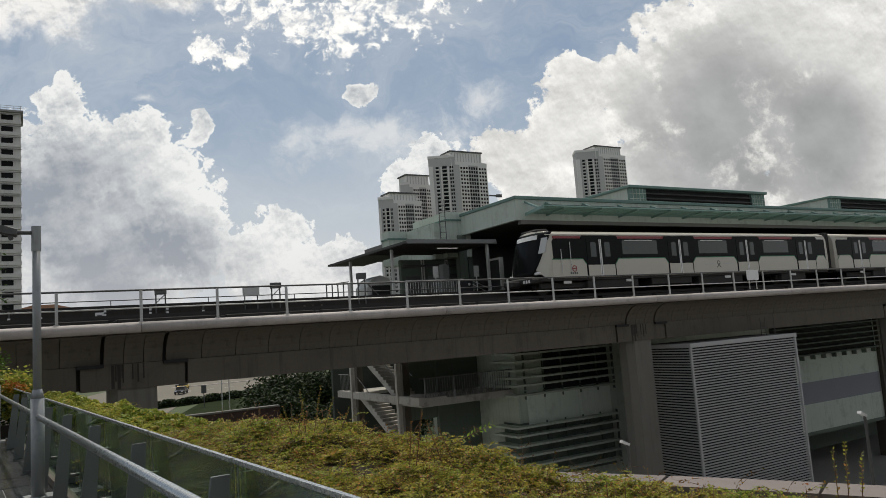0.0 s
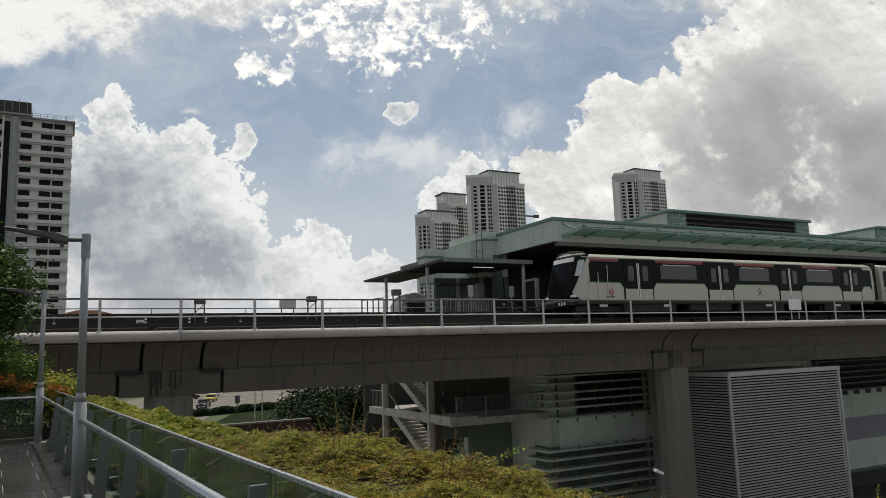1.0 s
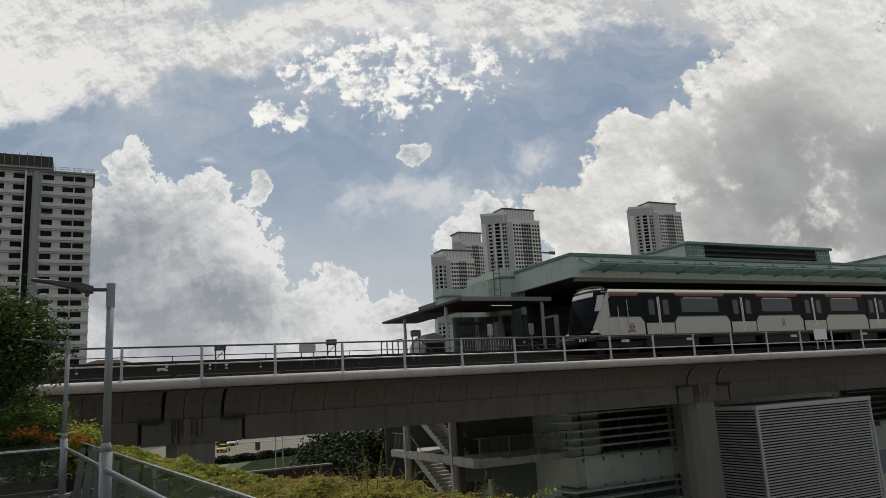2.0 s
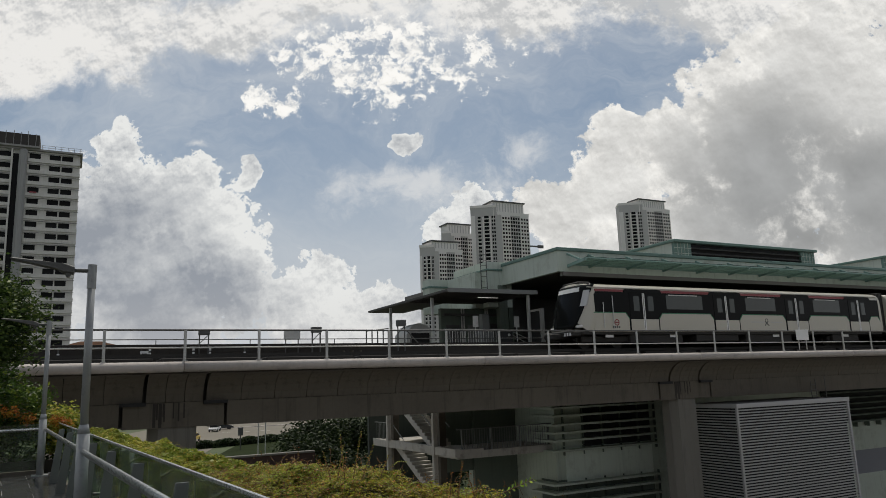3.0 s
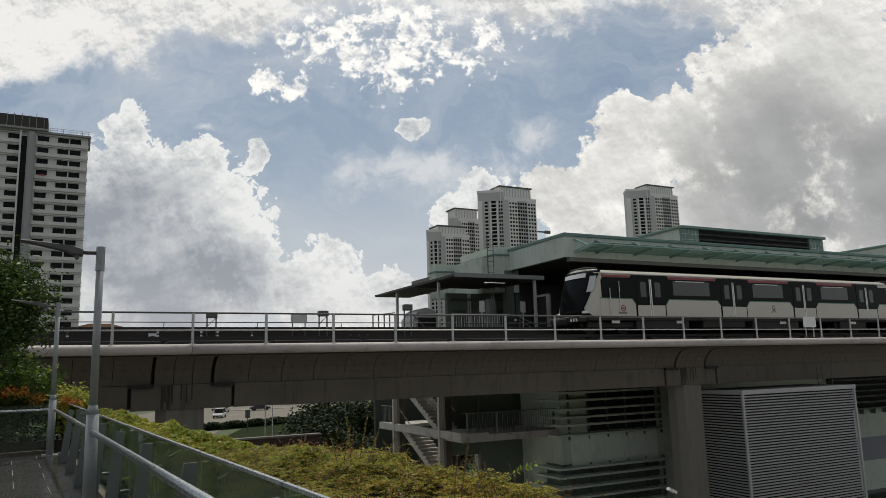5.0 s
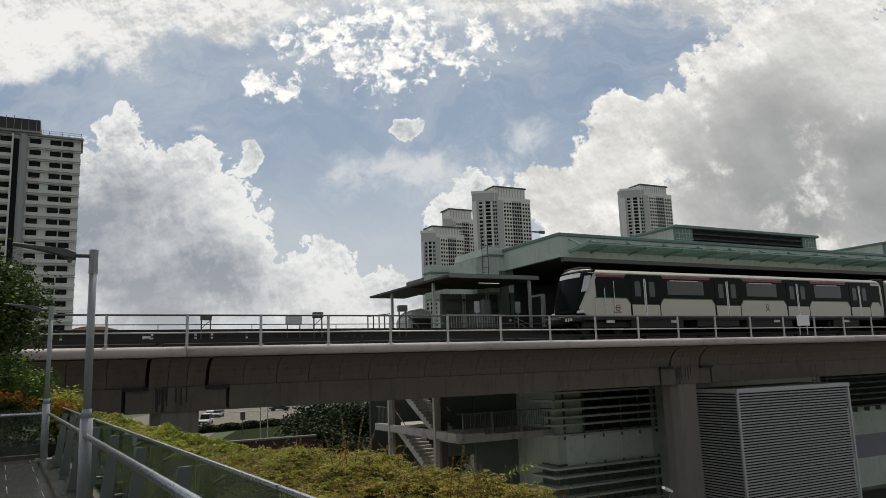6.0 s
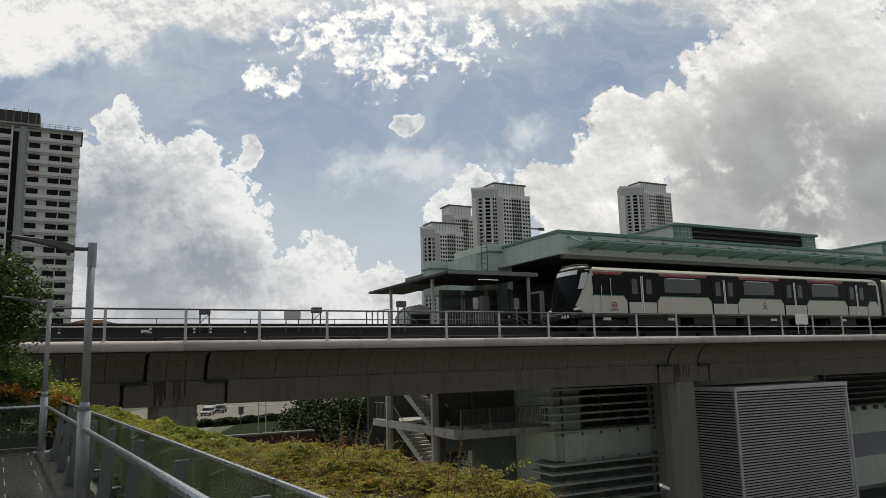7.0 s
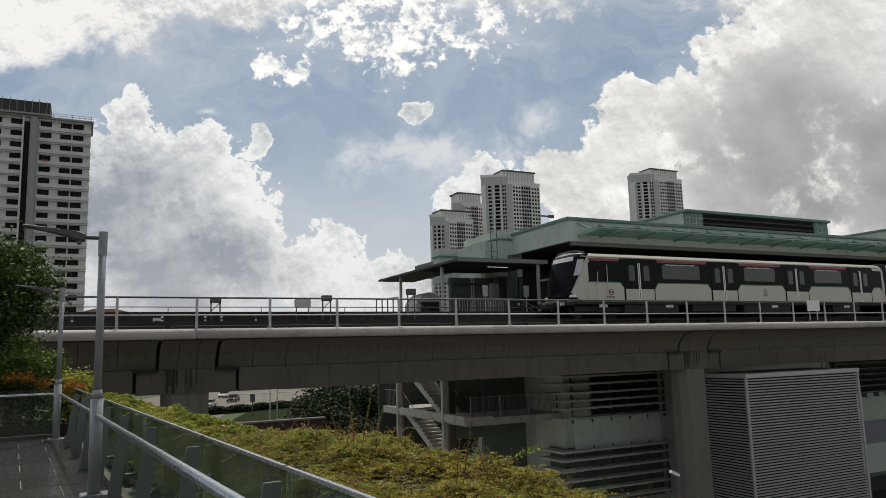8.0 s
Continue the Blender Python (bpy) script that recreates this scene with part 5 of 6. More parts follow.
def build_deck():
    fl = thing("floor", (0, 0, 0), "dark wet-looking stone tiled deck floor", "floor", kind="structure")
    bm = bmesh.new()
    prism(bm, [tuple(deck_pt(s, o, 0).xy) for s, o in ((-8, -9), (-8, 0.36), (18.9, 0.36), (18.9, -9))], "z", FLOOR - 0.35, FLOOR - 0.012)
    part("bed", bm, GROUT, fl, "pale mortar bed in the joints")
    tile = to_mesh("tile", boxm(0.004, 0.896, 0.022, 0.878, -0.02, 0, 0.003), TILE)
    rot = Matrix.Rotation(-math.atan2(DIRN.x, DIRN.y), 4, "Z")
    rest = bmesh.new()
    for i in range(30):
        for j in range(10):
            s, o = -7.6 + i * 0.9, -8.3 + j * 0.9 - (0.45 if i % 2 else 0)
            m = Matrix.Translation(deck_pt(s, o - 0.1, FLOOR)) @ rot
            if s > 5.5 and o > -5.5:
                piece("tile", tile, fl, m @ Matrix.Translation((0, 0, random.uniform(-0.001, 0.001))))
            else:
                box(rest, -0.446, 0.446, -0.428, 0.428, -0.02, 0)
                bmesh.ops.transform(rest, matrix=m @ Matrix.Translation((0.45, 0.45, 0)), verts=rest.verts[-8:])
    ob = part("tile_field", rest, TILE, fl)
    tagged(ob, kind="stuff")
    bl = thing("glass_balustrade", (0, 0, 0), "glass balustrade with steel handrail and raked dark posts", "balustrade", kind="structure")

    def run(p0, p1, out, n, cap):
        """A run of glass panes from p0 to p1 at floor level; out: the way outwards."""
        p0, p1 = Vector(p0), Vector(p1)
        u = (p1 - p0) / n
        for i in range(n):
            a, b = p0 + u * i + u.normalized() * 0.012, p0 + u * (i + 1) - u.normalized() * 0.012
            bm = bmesh.new()
            q = [a + out * 0.262, b + out * 0.262, b + out * 0.274, a + out * 0.274]
            prism(bm, [tuple(v.xy) for v in q], "z", FLOOR + 0.08, FLOOR + 1.06)
            gl = part("glass_pane", bm, GLASS, bl, "clear green-edged glass pane")
            gl.visible_shadow = False
            if cap:
                bm = bmesh.new()
                q = [a + out * 0.257, b + out * 0.257, b + out * 0.279, a + out * 0.279]
                prism(bm, [tuple(v.xy) for v in q], "z", FLOOR + 1.052, FLOOR + 1.072)
                part("cap", bm, STAINLESS, bl, "steel capping on the glass")
            c = p0 + u * i
            bm = bmesh.new()
            t = u.normalized() * 0.012
            w = out * 0.075
            foot, head = c + out * 0.10 + Vector((0, 0, 0.0)), c + out * 0.20 + Vector((0, 0, 1.0))
            vs = [bm.verts.new(v) for v in (foot - t - w, foot + t - w, foot + t + w, foot - t + w, head - t - w * 0.6, head + t - w * 0.6, head + t + w * 0.6, head - t + w * 0.6)]
            for f in ((3, 2, 1, 0), (4, 5, 6, 7), (0, 1, 5, 4), (1, 2, 6, 5), (2, 3, 7, 6), (3, 0, 4, 7)):
                bm.faces.new([vs[k] for k in f])
            part("post", bm, POST_GREY, bl, "raked dark steel plate post")
            bm = bmesh.new()
            rod(bm, c + Vector((0, 0, 0.93)), c + out * 0.14 + Vector((0, 0, 0.86)), 0.012)
            part("rail_bracket", bm, DARK_STEEL, bl)
            for hz in (0.35, 0.78):
                part("glass_clamp", rodm(c + out * 0.22 + Vector((0, 0, hz)), c + out * 0.29 + Vector((0, 0, hz)), 0.02), DARK_STEEL, bl)
        bm = bmesh.new()
        rod(bm, p0 + Vector((0, 0, 0.95)), p1 + Vector((0, 0, 0.95)), 0.033, None, 14)
        part("handrail", bm, STAINLESS, bl, "round brushed steel handrail", True)
        bm = bmesh.new()
        q = [p0 + out * 0.22, p1 + out * 0.22, p1 + out * 0.32, p0 + out * 0.32]
        prism(bm, [tuple(v.xy) for v in q], "z", FLOOR - 0.3, FLOOR + 0.09)
        part("kerb", bm, CONCRETE, bl)

    run(deck_pt(-7.2, 0, FLOOR), deck_pt(18.15, 0, FLOOR), SIDE, 14, True)
    run(deck_pt(18.15, 0, FLOOR) - SIDE * 0.05, deck_pt(18.15, -9, FLOOR), DIRN, 5, False)


build_deck()


def build_lamp():
    lm = thing("lamp_post", (0.215, 10.15, FLOOR), "grey steel lamp post with a flat LED arm on the deck", "lamp post", "deck lamps")
    part("base_tube", rodm((0, 0, 0), (0, 0, 1.16), 0.074, 0.074, 16), LAMP_GREY, lm, "wide lower steel tube", True)
    part("collar", rodm((0, 0, 1.16), (0, 0, 1.27), 0.074, 0.052, 16), LAMP_GREY, lm, "", True)
    part("shaft", rodm((0, 0, 1.25), (0, 0, 3.05), 0.049, 0.046, 14), LAMP_GREY, lm, "", True)
    part("sleeve", rodm((0, 0, 2.95), (0, 0, 3.26), 0.055, 0.055, 14), LAMP_GREY, lm)
    part("base_plate", boxm(-0.16, 0.16, -0.16, 0.16, 0, 0.02), LAMP_GREY, lm)
    part("arm", rodm((0, 0, 3.18), (-0.22, 0, 3.18), 0.025), DARK_STEEL, lm)
    hd = bmesh.new()
    prism(hd, [(-0.20, 3.13), (-0.20, 3.22), (-0.34, 3.255), (-0.90, 3.31), (-0.91, 3.285), (-0.40, 3.20), (-0.34, 3.15)], "y", -0.085, 0.085)
    bmesh.ops.bevel(hd, geom=list(hd.edges), offset=0.012, segments=1, affect="EDGES")
    part("lamp_head", hd, DARK_STEEL, lm, "flat dark LED lamp head")
    part("knuckle", rodm((-0.27, -0.06, 3.12), (-0.27, 0.06, 3.12), 0.03), DARK_STEEL, lm)
    copy_thing(lm, pose(-0.39, 18.0, FLOOR))


build_lamp()

# added out of view; its height sets how much sky reaches the facades
bm = boxm(-45, 70, -9.6, -9.0, 0, E + 3.5)
solid("wall_south", bm, CONCRETE, "unseen concrete wall added behind the deck to cut sky light", "wall", kind="structure")


# ---------------------------------------------------------------- planting
def edge_at(y):
    """Outer edge of the planter beyond the glass, x by y."""
    ys = np.array([-4, 1.2, 3.0, 4.2, 5.4, 6.5, 8.3, 11.9, 16.5, 20])
    xs = np.array([7.6, 6.0, 5.2, 4.6, 3.9, 3.35, 2.8, 2.3, 1.45, 0.8])
    return np.interp(y, ys, xs)


def hedge_top(x, y):
    """Height of the hedge, relative to the eye."""
    inner = 0.95 - 0.0698 * y + 0.36
    t = np.clip((x - inner) / np.maximum(edge_at(y) - inner, 0.3), 0, 1)
    crest = np.interp(y, [0, 3, 4.5, 5.2, 6.2, 7.2, 9, 12, 16, 19], [-1.30, -1.28, -1.24, -1.11, -0.92, -0.80, -0.99, -0.98, -0.90, -0.78])
    near_glass = np.interp(y, [0, 4, 7, 12, 19], [-1.25, -1.16, -1.1, -1.12, -1.0])
    return near_glass + (crest - near_glass) * np.sin(np.clip(t * 1.25, 0, 1) * math.pi / 2) - 0.45 * np.clip((t - 0.82) / 0.18, 0, 1) ** 2


def build_planter():
    ys = np.linspace(-4, 19.5, 95)
    bm = bmesh.new()
    cols = 9
    grid = []
    for y in ys:
        inner = 0.95 - 0.0698 * y + 0.33
        row = []
        for i in range(cols):
            x = inner + (edge_at(y) - inner) * i / (cols - 1)
            row.append(bm.verts.new((x, y, E + float(hedge_top(x, y)) - 0.09)))
        grid.append(row)
    for a, b in zip(grid, grid[1:]):
        for i in range(cols - 1):
            bm.faces.new((a[i], a[i + 1], b[i + 1], b[i]))
    # mound just below the leaf tops, in soil colour, added to stop light
    solid("planter_soil", bm, SOIL, "dark mound added under the hedge leaves to block light", "soil", kind="structure")
    wall = thing("planter_wall", (0, 0, 0), "granite coped wall around the hedge planter", "planter wall", kind="structure")
    pts = [Vector((float(edge_at(y)), y, 0)) for y in np.arange(-4, 20, 1.05)]
    for a, b in zip(pts, pts[1:]):
        u = (b - a).normalized()
        o = Vector((u.y, -u.x, 0))
        q = [a + u * 0.01 - o * 0.02, b - u * 0.01 - o * 0.02, b - u * 0.01 + o * 0.36, a + u * 0.01 + o * 0.36]
        part("coping_stone", made(prism, [tuple(v.xy) for v in q], "z", E - 1.42, E - 1.34), COPING, wall)
        q = [a + o * 0.03, b + o * 0.03, b + o * 0.3, a + o * 0.3]
        part("wall_length", made(prism, [tuple(v.xy) for v in q], "z", E - 4.0, E - 1.42), CONCRETE, wall)
    def lumps(x, y):
        ux, uy = x + 0.12 * np.sin(y * 3.1 + 1), y + 0.12 * np.sin(x * 3.7)
        v = 0.46 * np.sin(ux * 4.3 + 0.6 * np.sin(uy * 2.3)) * np.sin(uy * 3.7 + 1.3 * np.sin(ux * 1.9))
        v += 0.34 * np.sin(ux * 11.0 + 1.7 * np.sin(uy * 5.0)) * np.sin(uy * 9.5 + 1.1 * np.sin(ux * 6.3))
        return v + 0.16 * np.sin(ux * 27 + uy * 9) * np.sin(uy * 23 - ux * 11)

    # inner leaves; the nearer ones darkened in colour to look shaded
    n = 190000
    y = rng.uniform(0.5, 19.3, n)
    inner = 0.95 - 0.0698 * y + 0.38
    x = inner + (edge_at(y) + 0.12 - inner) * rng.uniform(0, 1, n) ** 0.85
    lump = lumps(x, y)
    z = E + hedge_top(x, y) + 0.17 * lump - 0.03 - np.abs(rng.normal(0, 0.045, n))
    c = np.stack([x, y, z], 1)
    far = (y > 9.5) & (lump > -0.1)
    solid_leaf("hedge", leaf_mesh("hedge", c[~far], 0.034, HEDGE_SHADED, 0.4, 0.42), "dense inner leaves of the hedge in a shaded dark green", "hedge")
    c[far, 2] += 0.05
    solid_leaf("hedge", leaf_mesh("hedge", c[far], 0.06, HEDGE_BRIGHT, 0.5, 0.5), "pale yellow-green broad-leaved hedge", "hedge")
    # arching sprays with paired leaves on reddish twigs
    count = 24000
    y = np.concatenate([rng.uniform(2.2, 10.5, count * 3 // 4), rng.uniform(0.5, 18, count - count * 3 // 4)])
    lo_, hi_ = 1.33 - 0.0698 * y, edge_at(y) + 0.08
    x = lo_ + (hi_ - lo_) * rng.uniform(0.0, 1, count) ** 0.9
    p = np.stack([x, y, E + hedge_top(x, y) + 0.17 * lumps(x, y) - 0.05], 1)
    turn = rng.uniform(0, 2 * math.pi, count)
    rise = rng.uniform(0.15, 0.85, count)
    d = np.stack([np.cos(turn), np.sin(turn), rise], 1)
    d /= np.linalg.norm(d, axis=1)[:, None]
    length = rng.uniform(0.09, 0.24, (count, 1)) * np.where(rng.uniform(size=(count, 1)) < 0.06, 1.7, 1.0)
    across = np.stack([-np.sin(turn), np.cos(turn), np.zeros(count)], 1)

    def along(t):
        q = p + d * length * t
        q[:, 2] -= 0.45 * length[:, 0] * t * t
        return q

    leaves, axes, verts = [], [], []
    for t in np.linspace(0.15, 1.0, 10):
        for sgn in (-1, 1):
            ax = across * sgn + d * 0.7 + rng.normal(0, 0.25, (count, 3))
            ax /= np.linalg.norm(ax, axis=1)[:, None]
            leaves.append(along(t) + ax * 0.014)
            axes.append(ax)
    lift = np.cross(across, d) * 0.0022
    for t0, t1 in ((0.0, 0.4), (0.4, 0.75), (0.75, 1.1)):
        a, b, w = along(t0), along(t1), across * 0.0024
        verts.append(np.stack([a + w, a - w + lift, a - w - lift, b], 1))
    solid_leaf("hedge_sprays", leaf_mesh("hedge_sprays", np.concatenate(leaves), 0.026, HEDGE_LEAF, 0.45, 0.45, np.concatenate(axes)), "yellow-green sprays of small paired leaves on the hedge", "leaves")
    verts = np.concatenate(verts).reshape(-1, 3)
    me = bpy.data.meshes.new("hedge_twigs")
    base = np.arange(0, len(verts), 4)[:, None]
    faces = np.concatenate([base + np.array(f) for f in ((0, 1, 3), (1, 2, 3), (2, 0, 3))])
    me.from_pydata(verts.tolist(), [], faces.tolist())
    me.materials.append(TWIG)
    tagged(new("hedge_twigs", me), "reddish arching twigs of the hedge", "twigs", kind="stuff")
    # bare reddish twigs standing over the crest
    count = 900
    y = rng.uniform(3.0, 9.5, count)
    lo_, hi_ = 1.35 - 0.0698 * y, edge_at(y) + 0.05
    x = lo_ + (hi_ - lo_) * rng.uniform(0.2, 1, count)
    p = np.stack([x, y, E + hedge_top(x, y) + 0.17 * lumps(x, y) - 0.03], 1)
    d = np.stack([rng.normal(0, 0.8, count), rng.normal(0, 0.8, count), rng.uniform(0.3, 1.0, count)], 1)
    ln = rng.uniform(0.04, 0.11, (count, 1))
    verts, leaves = [], []
    for k in range(3):
        d /= np.linalg.norm(d, axis=1)[:, None]
        q = p + d * ln
        w = np.cross(d, rng.normal(size=(count, 3)))
        w = w / np.linalg.norm(w, axis=1)[:, None] * 0.003
        u = np.cross(d, w)
        verts.append(np.stack([p + w, p - w * 0.5 + u, p - w * 0.5 - u, q], 1))
        for _ in range(3):
            leaves.append(p + (q - p) * rng.uniform(size=(count, 1)) + rng.normal(0, 0.010, (count, 3)))
        p, d = q, d + np.array([0, 0, -0.22]) + rng.normal(0, 0.15, (count, 3))
    verts = np.concatenate(verts).reshape(-1, 3)
    me = bpy.data.meshes.new("crest_twigs")
    base = np.arange(0, len(verts), 4)[:, None]
    faces = np.concatenate([base + np.array(f) for f in ((0, 1, 3), (1, 2, 3), (2, 0, 3))])
    me.from_pydata(verts.tolist(), [], faces.tolist())
    me.materials.append(TWIG)
    tagged(new("crest_twigs", me), "bare reddish twigs above the hedge", "twigs", kind="stuff")
    solid_leaf("twig_leaves", leaf_mesh("twig_leaves", np.concatenate(leaves), 0.024, ORANGE_TIP, 0.3, 0.5), "small reddish leaves on the twigs", "leaves")
    # tall upright shoots
    def shoot(a, b, leaf, mat, label):
        """A feathery stem from a to b (x, y and height over the eye) with paired leaves."""
        sh = thing("hedge_shoot", (a[0], a[1], E + a[2]), label, "shoot", "hedge shoots")
        o, e = Vector((0, 0, 0)), Vector(b) - Vector(a)
        part("stem", rodm(o, e, 0.004, 0.002, 5), TWIG, sh)
        n = int(e.length * 0.9 / leaf)
        side = e.cross(Vector((0.3, 1.0, 0.2))).normalized()
        lc, ax = [], []
        for i in range(n):
            t = 0.25 + 0.75 * i / (n - 1)
            for sgn in (-1, 1):
                w = (side * sgn + e.normalized() * 0.8 + Vector(rng.normal(0, 0.2, 3))).normalized()
                lc.append(o.lerp(e, t) + w * leaf * 0.5)
                ax.append(w)
        lo = new("leaves", leaf_mesh("leaves", np.array([tuple(v) for v in lc]), leaf, mat, 0.2, 0.5, np.array([tuple(v) for v in ax])))
        lo.parent = sh
        tagged(lo, kind="stuff")

    for x0, x1, z1 in ((2.25, 2.21, -0.42), (2.33, 2.41, -0.40), (2.42, 2.53, -0.52), (2.12, 2.05, -0.55), (2.60, 2.68, -0.62), (2.18, 2.24, -0.50)):
        shoot((x0, 6.4, -0.80), (x1, 6.4, z1), 0.015, HEDGE_LEAF, "upright feathery shoot rising from the hedge")
    for x0, x1, z1 in ((2.72, 2.80, -0.60), (2.95, 2.84, -0.69), (3.05, 2.94, -0.75), (2.66, 2.70, -0.68)):
        shoot((x0, 5.2, -1.02), (x1, 5.2, z1), 0.015, ORANGE_TIP, "thin reddish shoot leaning over the hedge")
    shoot((3.06, 5.2, -0.90), (3.46, 5.2, -0.79), 0.046, SHOOT_GREEN, "fresh bright green shoot reaching out of the hedge")
    for x0, x1, z1 in ((4.69, 4.70, -0.95), (4.80, 4.84, -0.93), (4.95, 5.02, -1.02), (2.80, 2.83, -0.88), (2.72, 2.70, -0.84), (3.4, 3.3, -1.0)):
        shoot((x0, 3.0, -1.36), (x1, 3.0, z1), 0.026, HEDGE_LEAF, "upright feathery shoot rising from the hedge")


def solid_leaf(name, me, label, category):
    return tagged(new(name, me), label, category, kind="stuff")


build_planter()


def clumps(centre, radii, count, per, spread, seed):
    """Leaf places gathered in small clumps over a lumpy ellipsoid."""
    r = np.random.default_rng(seed)
    d = r.normal(size=(count, 3))
    d /= np.linalg.norm(d, axis=1)[:, None]
    k = r.uniform(0.55, 1.05, (count, 1)) * (1 + 0.22 * np.sin(d[:, :1] * 5 + seed) * np.cos(d[:, 1:2] * 4))
    c = np.array(centre) + d * k * np.array(radii)
    return (c[:, None, :] + r.normal(0, spread, (count, per, 3))).reshape(-1, 3)


def tree(name, base, crown, radii, mat, leaf, count, per, seed, label, trunk_r=0.12):
    t = thing(name, base, label, "tree")
    r = np.random.default_rng(seed)
    c = Vector(crown)
    bm = bmesh.new()
    rod(bm, (0, 0, 0), c * 0.55, trunk_r, trunk_r * 0.7)
    for i in range(9):
        d = Vector(r.normal(size=3)).normalized()
        e = c + Vector((d.x * radii[0], d.y * radii[1], d.z * radii[2])) * 0.75
        rod(bm, c * r.uniform(0.45, 0.6), e, trunk_r * 0.4, trunk_r * 0.08, 6)
    part("trunk", bm, BARK, t, "grey-brown trunk and limbs")
    cr_ = new("crown", leaf_mesh("crown", clumps(tuple(c), radii, count, per, leaf * 1.6, seed), leaf, mat, 0.4, 0.5))
    cr_.parent = t
    tagged(cr_, kind="stuff")


tree("deck_tree", (-2.25, 21.4, E - 4.0), (0.0, 0, 5.75), (1.36, 1.3, 1.45), TREE_LEAF, 0.12, 620, 54, 3, "dense dark green broad-leaved tree behind the deck", 0.16)
tree("deck_tree", (-6.5, 22.5, E - 4.0), (0.0, 0, 4.6), (2.6, 1.8, 2.2), TREE_LEAF, 0.15, 800, 24, 9, "dense dark green broad-leaved tree behind the deck", 0.16)


def build_shrubs():
    for cx, cy, cz, rx, ry, rz, mat, sd, lb in ((-1.1, 19.9, -0.3, 0.75, 0.8, 0.85, SHRUB_LEAF, 21, "green leafy shrub behind the glass"), (-2.4, 20.0, -0.5, 1.2, 0.9, 0.9, TREE_LEAF, 22, "dark leafy shrub behind the glass"),
                                                (-4.6, 20.0, -0.6, 1.6, 0.9, 0.9, TREE_LEAF, 23, "dark leafy shrub behind the glass"), (-0.1, 19.9, -0.75, 0.5, 0.6, 0.5, HEDGE_BRIGHT, 24, "yellow-green shrub at the deck corner"),
                                                (-1.6, 19.4, -1.5, 1.6, 0.5, 0.9, TREE_LEAF, 25, "dark leafy shrub behind the glass"), (-4.6, 19.4, -1.5, 1.8, 0.5, 0.9, TREE_LEAF, 26, "dark leafy shrub behind the glass")):
        s = thing("shrub", (cx, cy, E + cz), lb, "shrub", "deck shrubs")
        lo = new("foliage", leaf_mesh("foliage", clumps((0, 0, 0), (rx, ry, rz), 420, 16, 0.09, sd), 0.10, mat, 0.4, 0.5))
        lo.parent = s
        tagged(lo, kind="stuff")
        for i in range(5):
            part("stem", rodm((0, 0, -rz - 0.6), (rx * 0.5 * math.cos(i * 1.3), ry * 0.5 * math.sin(i * 1.3), rz * 0.4), 0.02, 0.008, 5), BARK, s)
    for i, (x, z) in enumerate(((-1.05, -0.28), (-0.75, -0.42), (-0.12, -0.52), (0.02, -0.62), (-1.35, -0.32))):
        f = thing("flower_head", (x, 19.15, E + z), "cluster of orange flowers and young leaves on the shrub", "flowers", "orange flowers")
        lo = new("petals", leaf_mesh("petals", clumps((0, 0, 0), (0.16, 0.12, 0.13), 30, 6, 0.04, 40 + i), 0.07, ORANGE_LEAF, 0.3, 0.5))
        lo.parent = f
        tagged(lo, kind="stuff")
    bm = bmesh.new()
    box(bm, -9, 0.2, 18.9, 19.0, FLOOR - 0.3, FLOOR + 0.25)
    box(bm, -9, 0.2, 19.0, 23.0, FLOOR - 0.3, FLOOR + 0.1)
    solid("planter_back", bm, SOIL, "soil bed of the shrubs behind the deck", "soil", kind="structure")


build_shrubs()


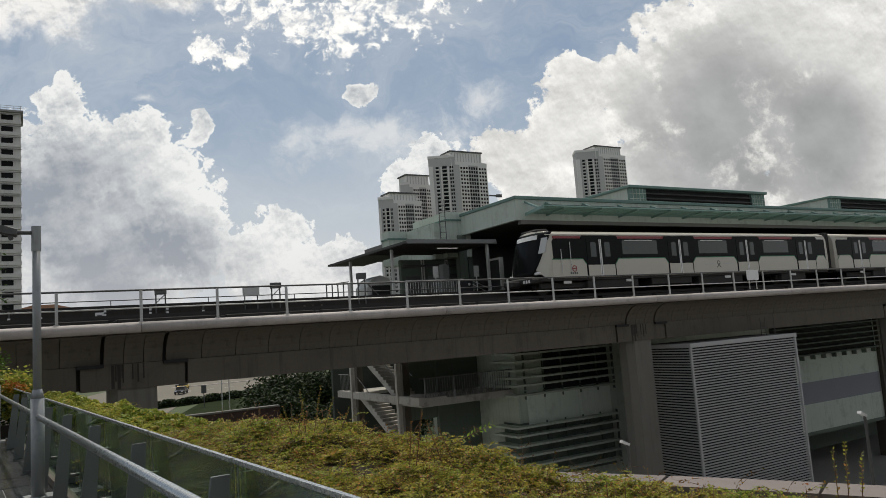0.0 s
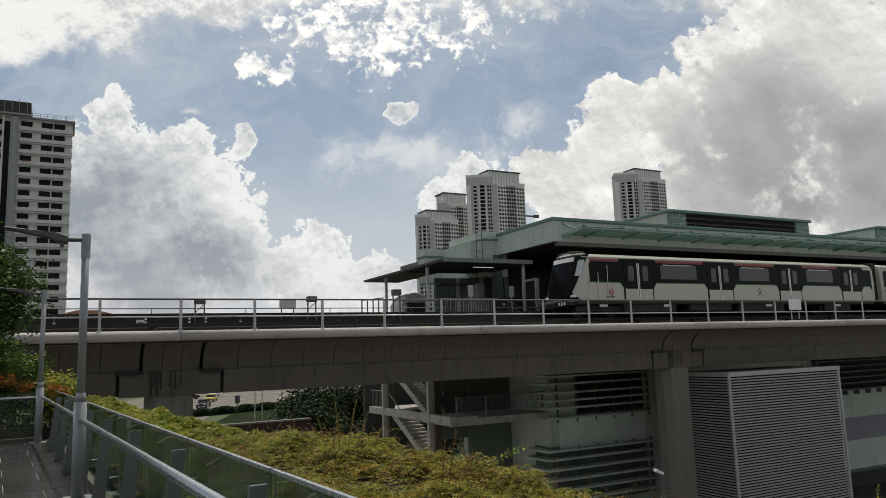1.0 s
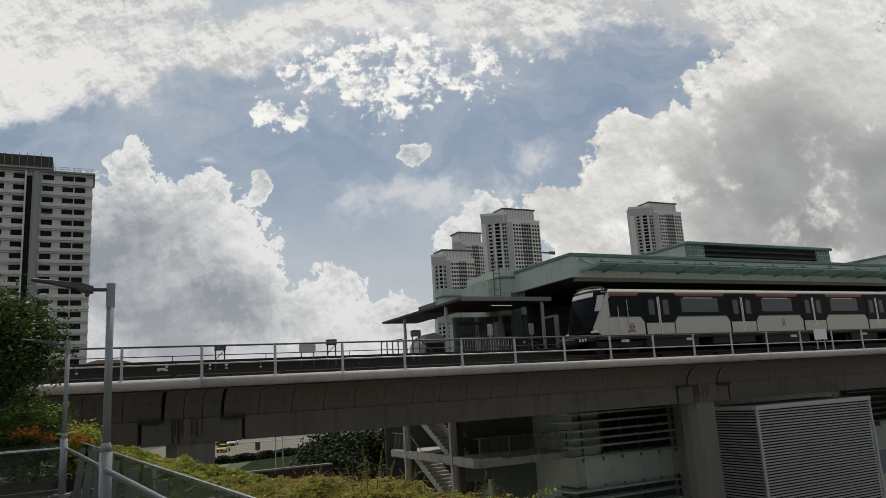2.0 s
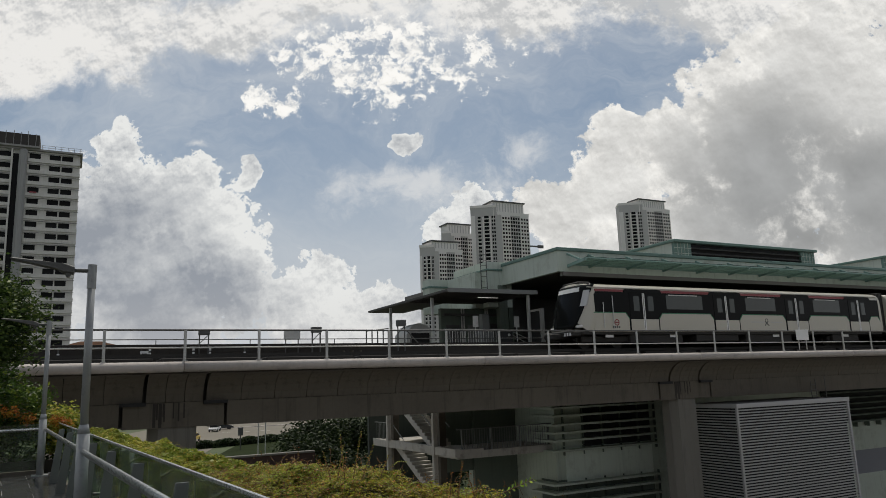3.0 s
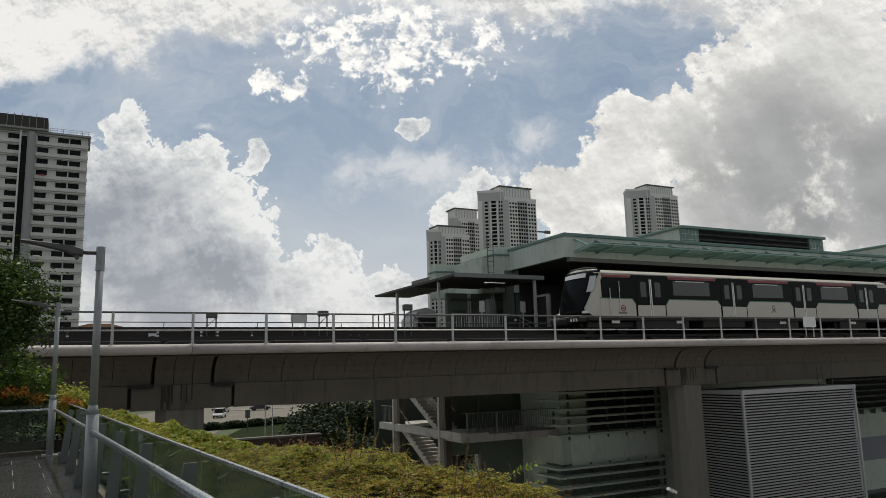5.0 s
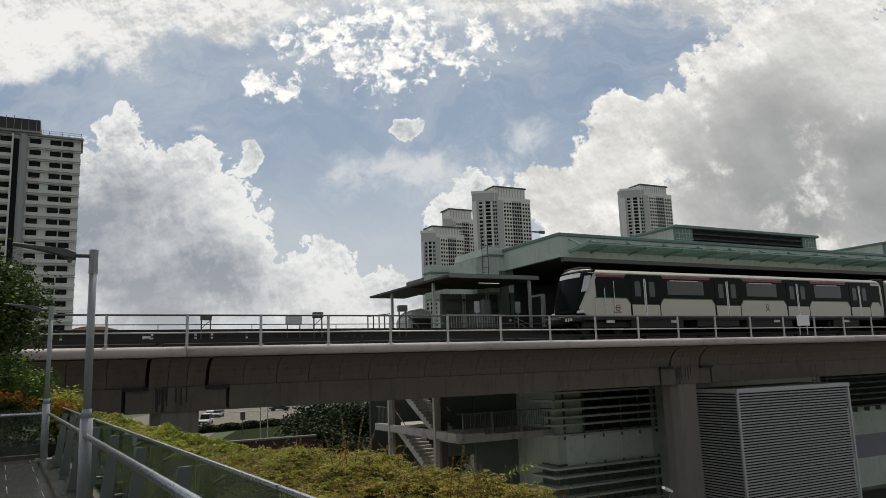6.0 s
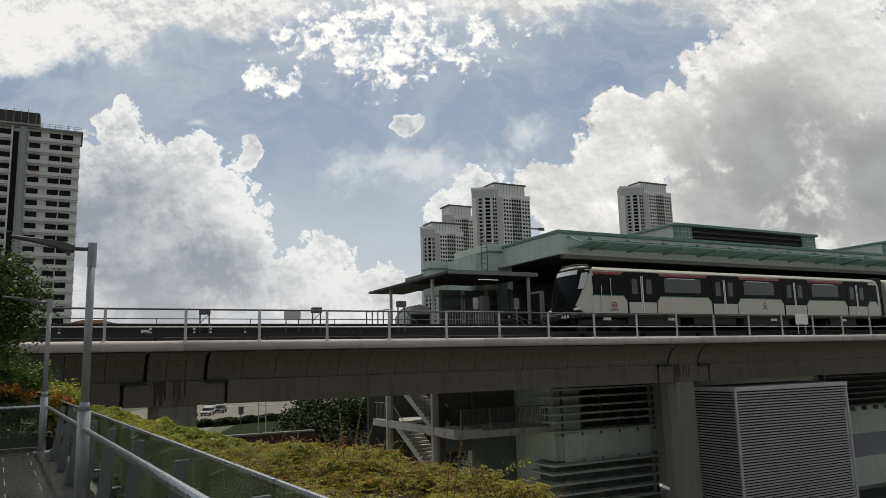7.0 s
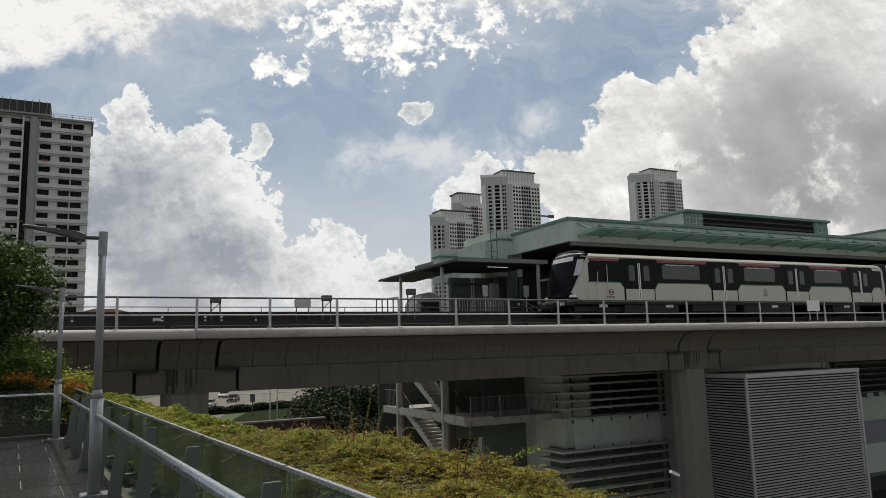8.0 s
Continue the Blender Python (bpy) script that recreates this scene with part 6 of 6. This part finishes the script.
def build_far_green():
    # hedge along the road
    c = np.stack([rng.uniform(14, 48, 9000), rng.uniform(115, 117, 9000), rng.uniform(4, 5.1, 9000)], 1)
    c[:, 1] += (c[:, 0] - 14) * 0.45
    c[:, 2] += 0.12 * np.sin(c[:, 0] * 1.7)
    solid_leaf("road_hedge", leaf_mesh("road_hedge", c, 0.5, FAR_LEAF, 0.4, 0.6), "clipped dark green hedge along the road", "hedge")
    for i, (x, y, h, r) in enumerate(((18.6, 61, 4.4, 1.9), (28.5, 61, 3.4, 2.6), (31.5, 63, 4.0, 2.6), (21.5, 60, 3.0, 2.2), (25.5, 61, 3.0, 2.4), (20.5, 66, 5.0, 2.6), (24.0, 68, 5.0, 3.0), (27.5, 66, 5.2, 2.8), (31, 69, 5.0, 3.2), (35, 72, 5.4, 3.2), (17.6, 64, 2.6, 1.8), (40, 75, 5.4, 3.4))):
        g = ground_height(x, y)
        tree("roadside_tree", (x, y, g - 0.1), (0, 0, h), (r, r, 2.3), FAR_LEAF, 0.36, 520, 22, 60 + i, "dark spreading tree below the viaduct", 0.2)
    c = np.stack([rng.uniform(-80, 260, 16000), rng.uniform(255, 275, 16000), 4 + rng.uniform(0, 1, 16000) ** 1.5 * 8], 1)
    c[:, 2] *= 1 + 0.25 * np.sin(c[:, 0] * 0.23) * np.cos(c[:, 0] * 0.071)
    solid_leaf("far_wood", leaf_mesh("far_wood", c, 2.2, FAR_LEAF, 0.3, 0.7), "far belt of roadside trees", "trees")
    # retaining wall in the slope
    rw = thing("retaining_wall", (0, 0, 0), "low retaining wall with a pale coping below the viaduct", "wall", kind="structure")
    part("wall_face", boxm(6, 17.6, 56.6, 57.0, 0, E - 4.9), material("brown_wall", (0.05, 0.03, 0.025), 0.9, spread=0.3, scale=1.0), rw)
    part("coping", boxm(6, 17.6, 56.5, 57.1, E - 4.9, E - 4.76, 0.02), PIER_GREY, rw)
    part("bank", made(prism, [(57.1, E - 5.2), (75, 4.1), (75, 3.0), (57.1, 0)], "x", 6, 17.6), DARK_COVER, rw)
    for x in (20.4, 21.25):
        p = thing("signpost", (x, 87.5, 3.9), "slim pale road sign post", "sign post", "sign posts")
        part("post", rodm((0, 0, 0), (0, 0, 5.4), 0.06), GALV, p)
    tl = thing("traffic_light", (23.5, 112, 4.0), "dark traffic light on a short post", "traffic light")
    part("post", rodm((0, 0, 0), (0, 0, 2.4), 0.07), DARK_STEEL, tl)
    part("head", boxm(-0.35, 0.35, -0.2, 0.2, 2.0, 3.2, 0.05), DARK_STEEL, tl)
    sh = thing("bus_shelter", (50, 196, 4.0), "low pale bus shelter with blue panels by the road", "bus shelter")
    part("roof", boxm(-1, 13, -1.5, 2, 2.7, 2.95), WHITE_PAINT, sh)
    for i in range(5):
        part("panel", boxm(i * 2.6, i * 2.6 + 2.2, 1.5, 1.6, 0.4, 2.3), BLUE_PAINT, sh)
        part("leg", boxm(i * 2.6 - 0.15, i * 2.6 - 0.05, -1, -0.9, 0, 2.7), GALV, sh)


build_far_green()


def build_street_lamps():
    for x, y, h, rz in ((16.9, 17.8, E - 4.0, 0), (22.7, 13.4, E - 3.5, 0)):
        lp = thing("street_lamp", (x, y, 0), "slim dark street lamp with a small white head", "street lamp", "yard lamps")
        part("pole", rodm((0, 0, 0), (0, 0, h), 0.06, 0.045, 10), DARK_STEEL, lp)
        part("head", barm((0.04, 0, h - 0.02), (-0.26, 0, h + 0.12), 0.13, 0.08), WHITE_PAINT, lp, "small white lamp head")


build_street_lamps()


# ---------------------------------------------------------------- road traffic
def build_motorcar(name, mat, label, van=False):
    c = thing(name, (0, 0, 0), label, "car", "cars on the road")
    h = 1.85 if van else 1.45
    bm = bmesh.new()
    prism(bm, [(-2.2, 0.35), (-2.25, 0.75), (-1.3, 0.92), (1.9, 0.95), (2.2, 0.85), (2.25, 0.4)], "y", -0.88, 0.88)
    bmesh.ops.bevel(bm, geom=list(bm.edges), offset=0.05, segments=1, affect="EDGES")
    part("body", bm, mat, c)
    bm = bmesh.new()
    prism(bm, [(-1.35, 0.9), (-0.6, h - 0.08), (1.5 if van else 1.0, h - 0.08), (2.1 if van else 1.9, 0.9)], "y", -0.76, 0.76)
    part("windows", bm, BLACK_GLOSS, c, "dark glasshouse")
    part("roof", boxm(-0.65, 1.55 if van else 1.05, -0.74, 0.74, h - 0.09, h, 0.03), mat, c)
    for x in (-1.4, 1.4):
        for y in (-0.8, 0.8):
            part("wheel", rodm((x, y - 0.1, 0.33), (x, y + 0.1, 0.33), 0.33, 0.33, 14), TYRE, c)
    for y in (-0.62, 0.62):
        part("headlight", boxm(-2.27, -2.2, y - 0.2, y + 0.2, 0.6, 0.76), WHITE_PAINT, c)
    part("bumper", boxm(-2.3, -2.15, -0.8, 0.8, 0.35, 0.52), UNDERFRAME, c)
    return c


CAR_DARK = material("dark_car_paint", (0.03, 0.035, 0.04), 0.25)
CAR_WHITE = material("white_car_paint", (0.75, 0.75, 0.75), 0.25)
CAR_SILVER = material("silver_car_paint", (0.45, 0.46, 0.47), 0.3, 0.4)
CAR_YELLOW = material("yellow_cab_paint", (0.65, 0.45, 0.06), 0.3)
dark_one = build_motorcar("car", CAR_DARK, "dark car driving up the sunlit road")
taxi = build_motorcar("taxi", CAR_YELLOW, "yellow taxi driving up the sunlit road")
van = build_motorcar("van", CAR_WHITE, "white van driving up the sunlit road", True)
crossing = build_motorcar("car", CAR_DARK, "dark car crossing the far side of the junction")
silver = build_motorcar("car", CAR_SILVER, "silver car driving up the sunlit road")
late_dark = build_motorcar("car", CAR_DARK, "dark car waiting on the sunlit road")
white_back = build_motorcar("car", CAR_WHITE, "white car waiting at the back of the queue")


def motions():
    """All that moves: the train drawing out, and the cars on the road."""
    x, y, z = 20.75, 28.3, E + 1.45
    walk(train, [(0.0, pose(x, y, z)), (6.4, pose(x, y, z)), (6.7, pose(x - 0.03, y, z)), (7.0, pose(x - 0.13, y, z)), (7.5, pose(x - 0.43, y, z)), (8.0, pose(x - 0.99, y, z))])

    def drive(car, rows, heading):
        walk(car, [(t, pose(px, py, 4.05, 0, 0, heading)) for t, px, py in rows])

    drive(dark_one, [(0.0, 27.2, 150.0), (0.8, 24.2, 142.0), (1.6, 20.6, 134.0), (8.0, 6.0, 101.0)], 68)
    drive(taxi, [(0.0, 30.5, 166.0), (1.2, 27.4, 157.0), (2.2, 24.0, 147.0), (3.2, 19.5, 134.0), (8.0, 9.0, 104.0)], 68)
    drive(van, [(0.0, 33.0, 182.0), (3.3, 29.0, 164.0), (4.7, 27.0, 154.0), (5.8, 23.5, 142.0), (6.8, 19.6, 131.0), (8.0, 14.0, 116.0)], 68)
    drive(crossing, [(0.0, 22.0, 172.0), (3.3, 33.0, 172.0), (4.7, 37.5, 172.0), (6.2, 46.0, 173.0), (8.0, 58.0, 174.0)], 180)
    drive(silver, [(0.0, 36.0, 200.0), (5.8, 29.0, 163.0), (6.6, 27.0, 155.0), (7.2, 23.8, 146.0), (8.0, 20.9, 136.0)], 68)
    drive(late_dark, [(0.0, 38.0, 214.0), (6.4, 29.2, 162.0), (7.0, 28.6, 156.0), (8.0, 27.6, 149.5)], 68)
    drive(white_back, [(0.0, 39.0, 220.0), (6.0, 30.0, 176.0), (8.0, 28.9, 167.0)], 68)


motions()
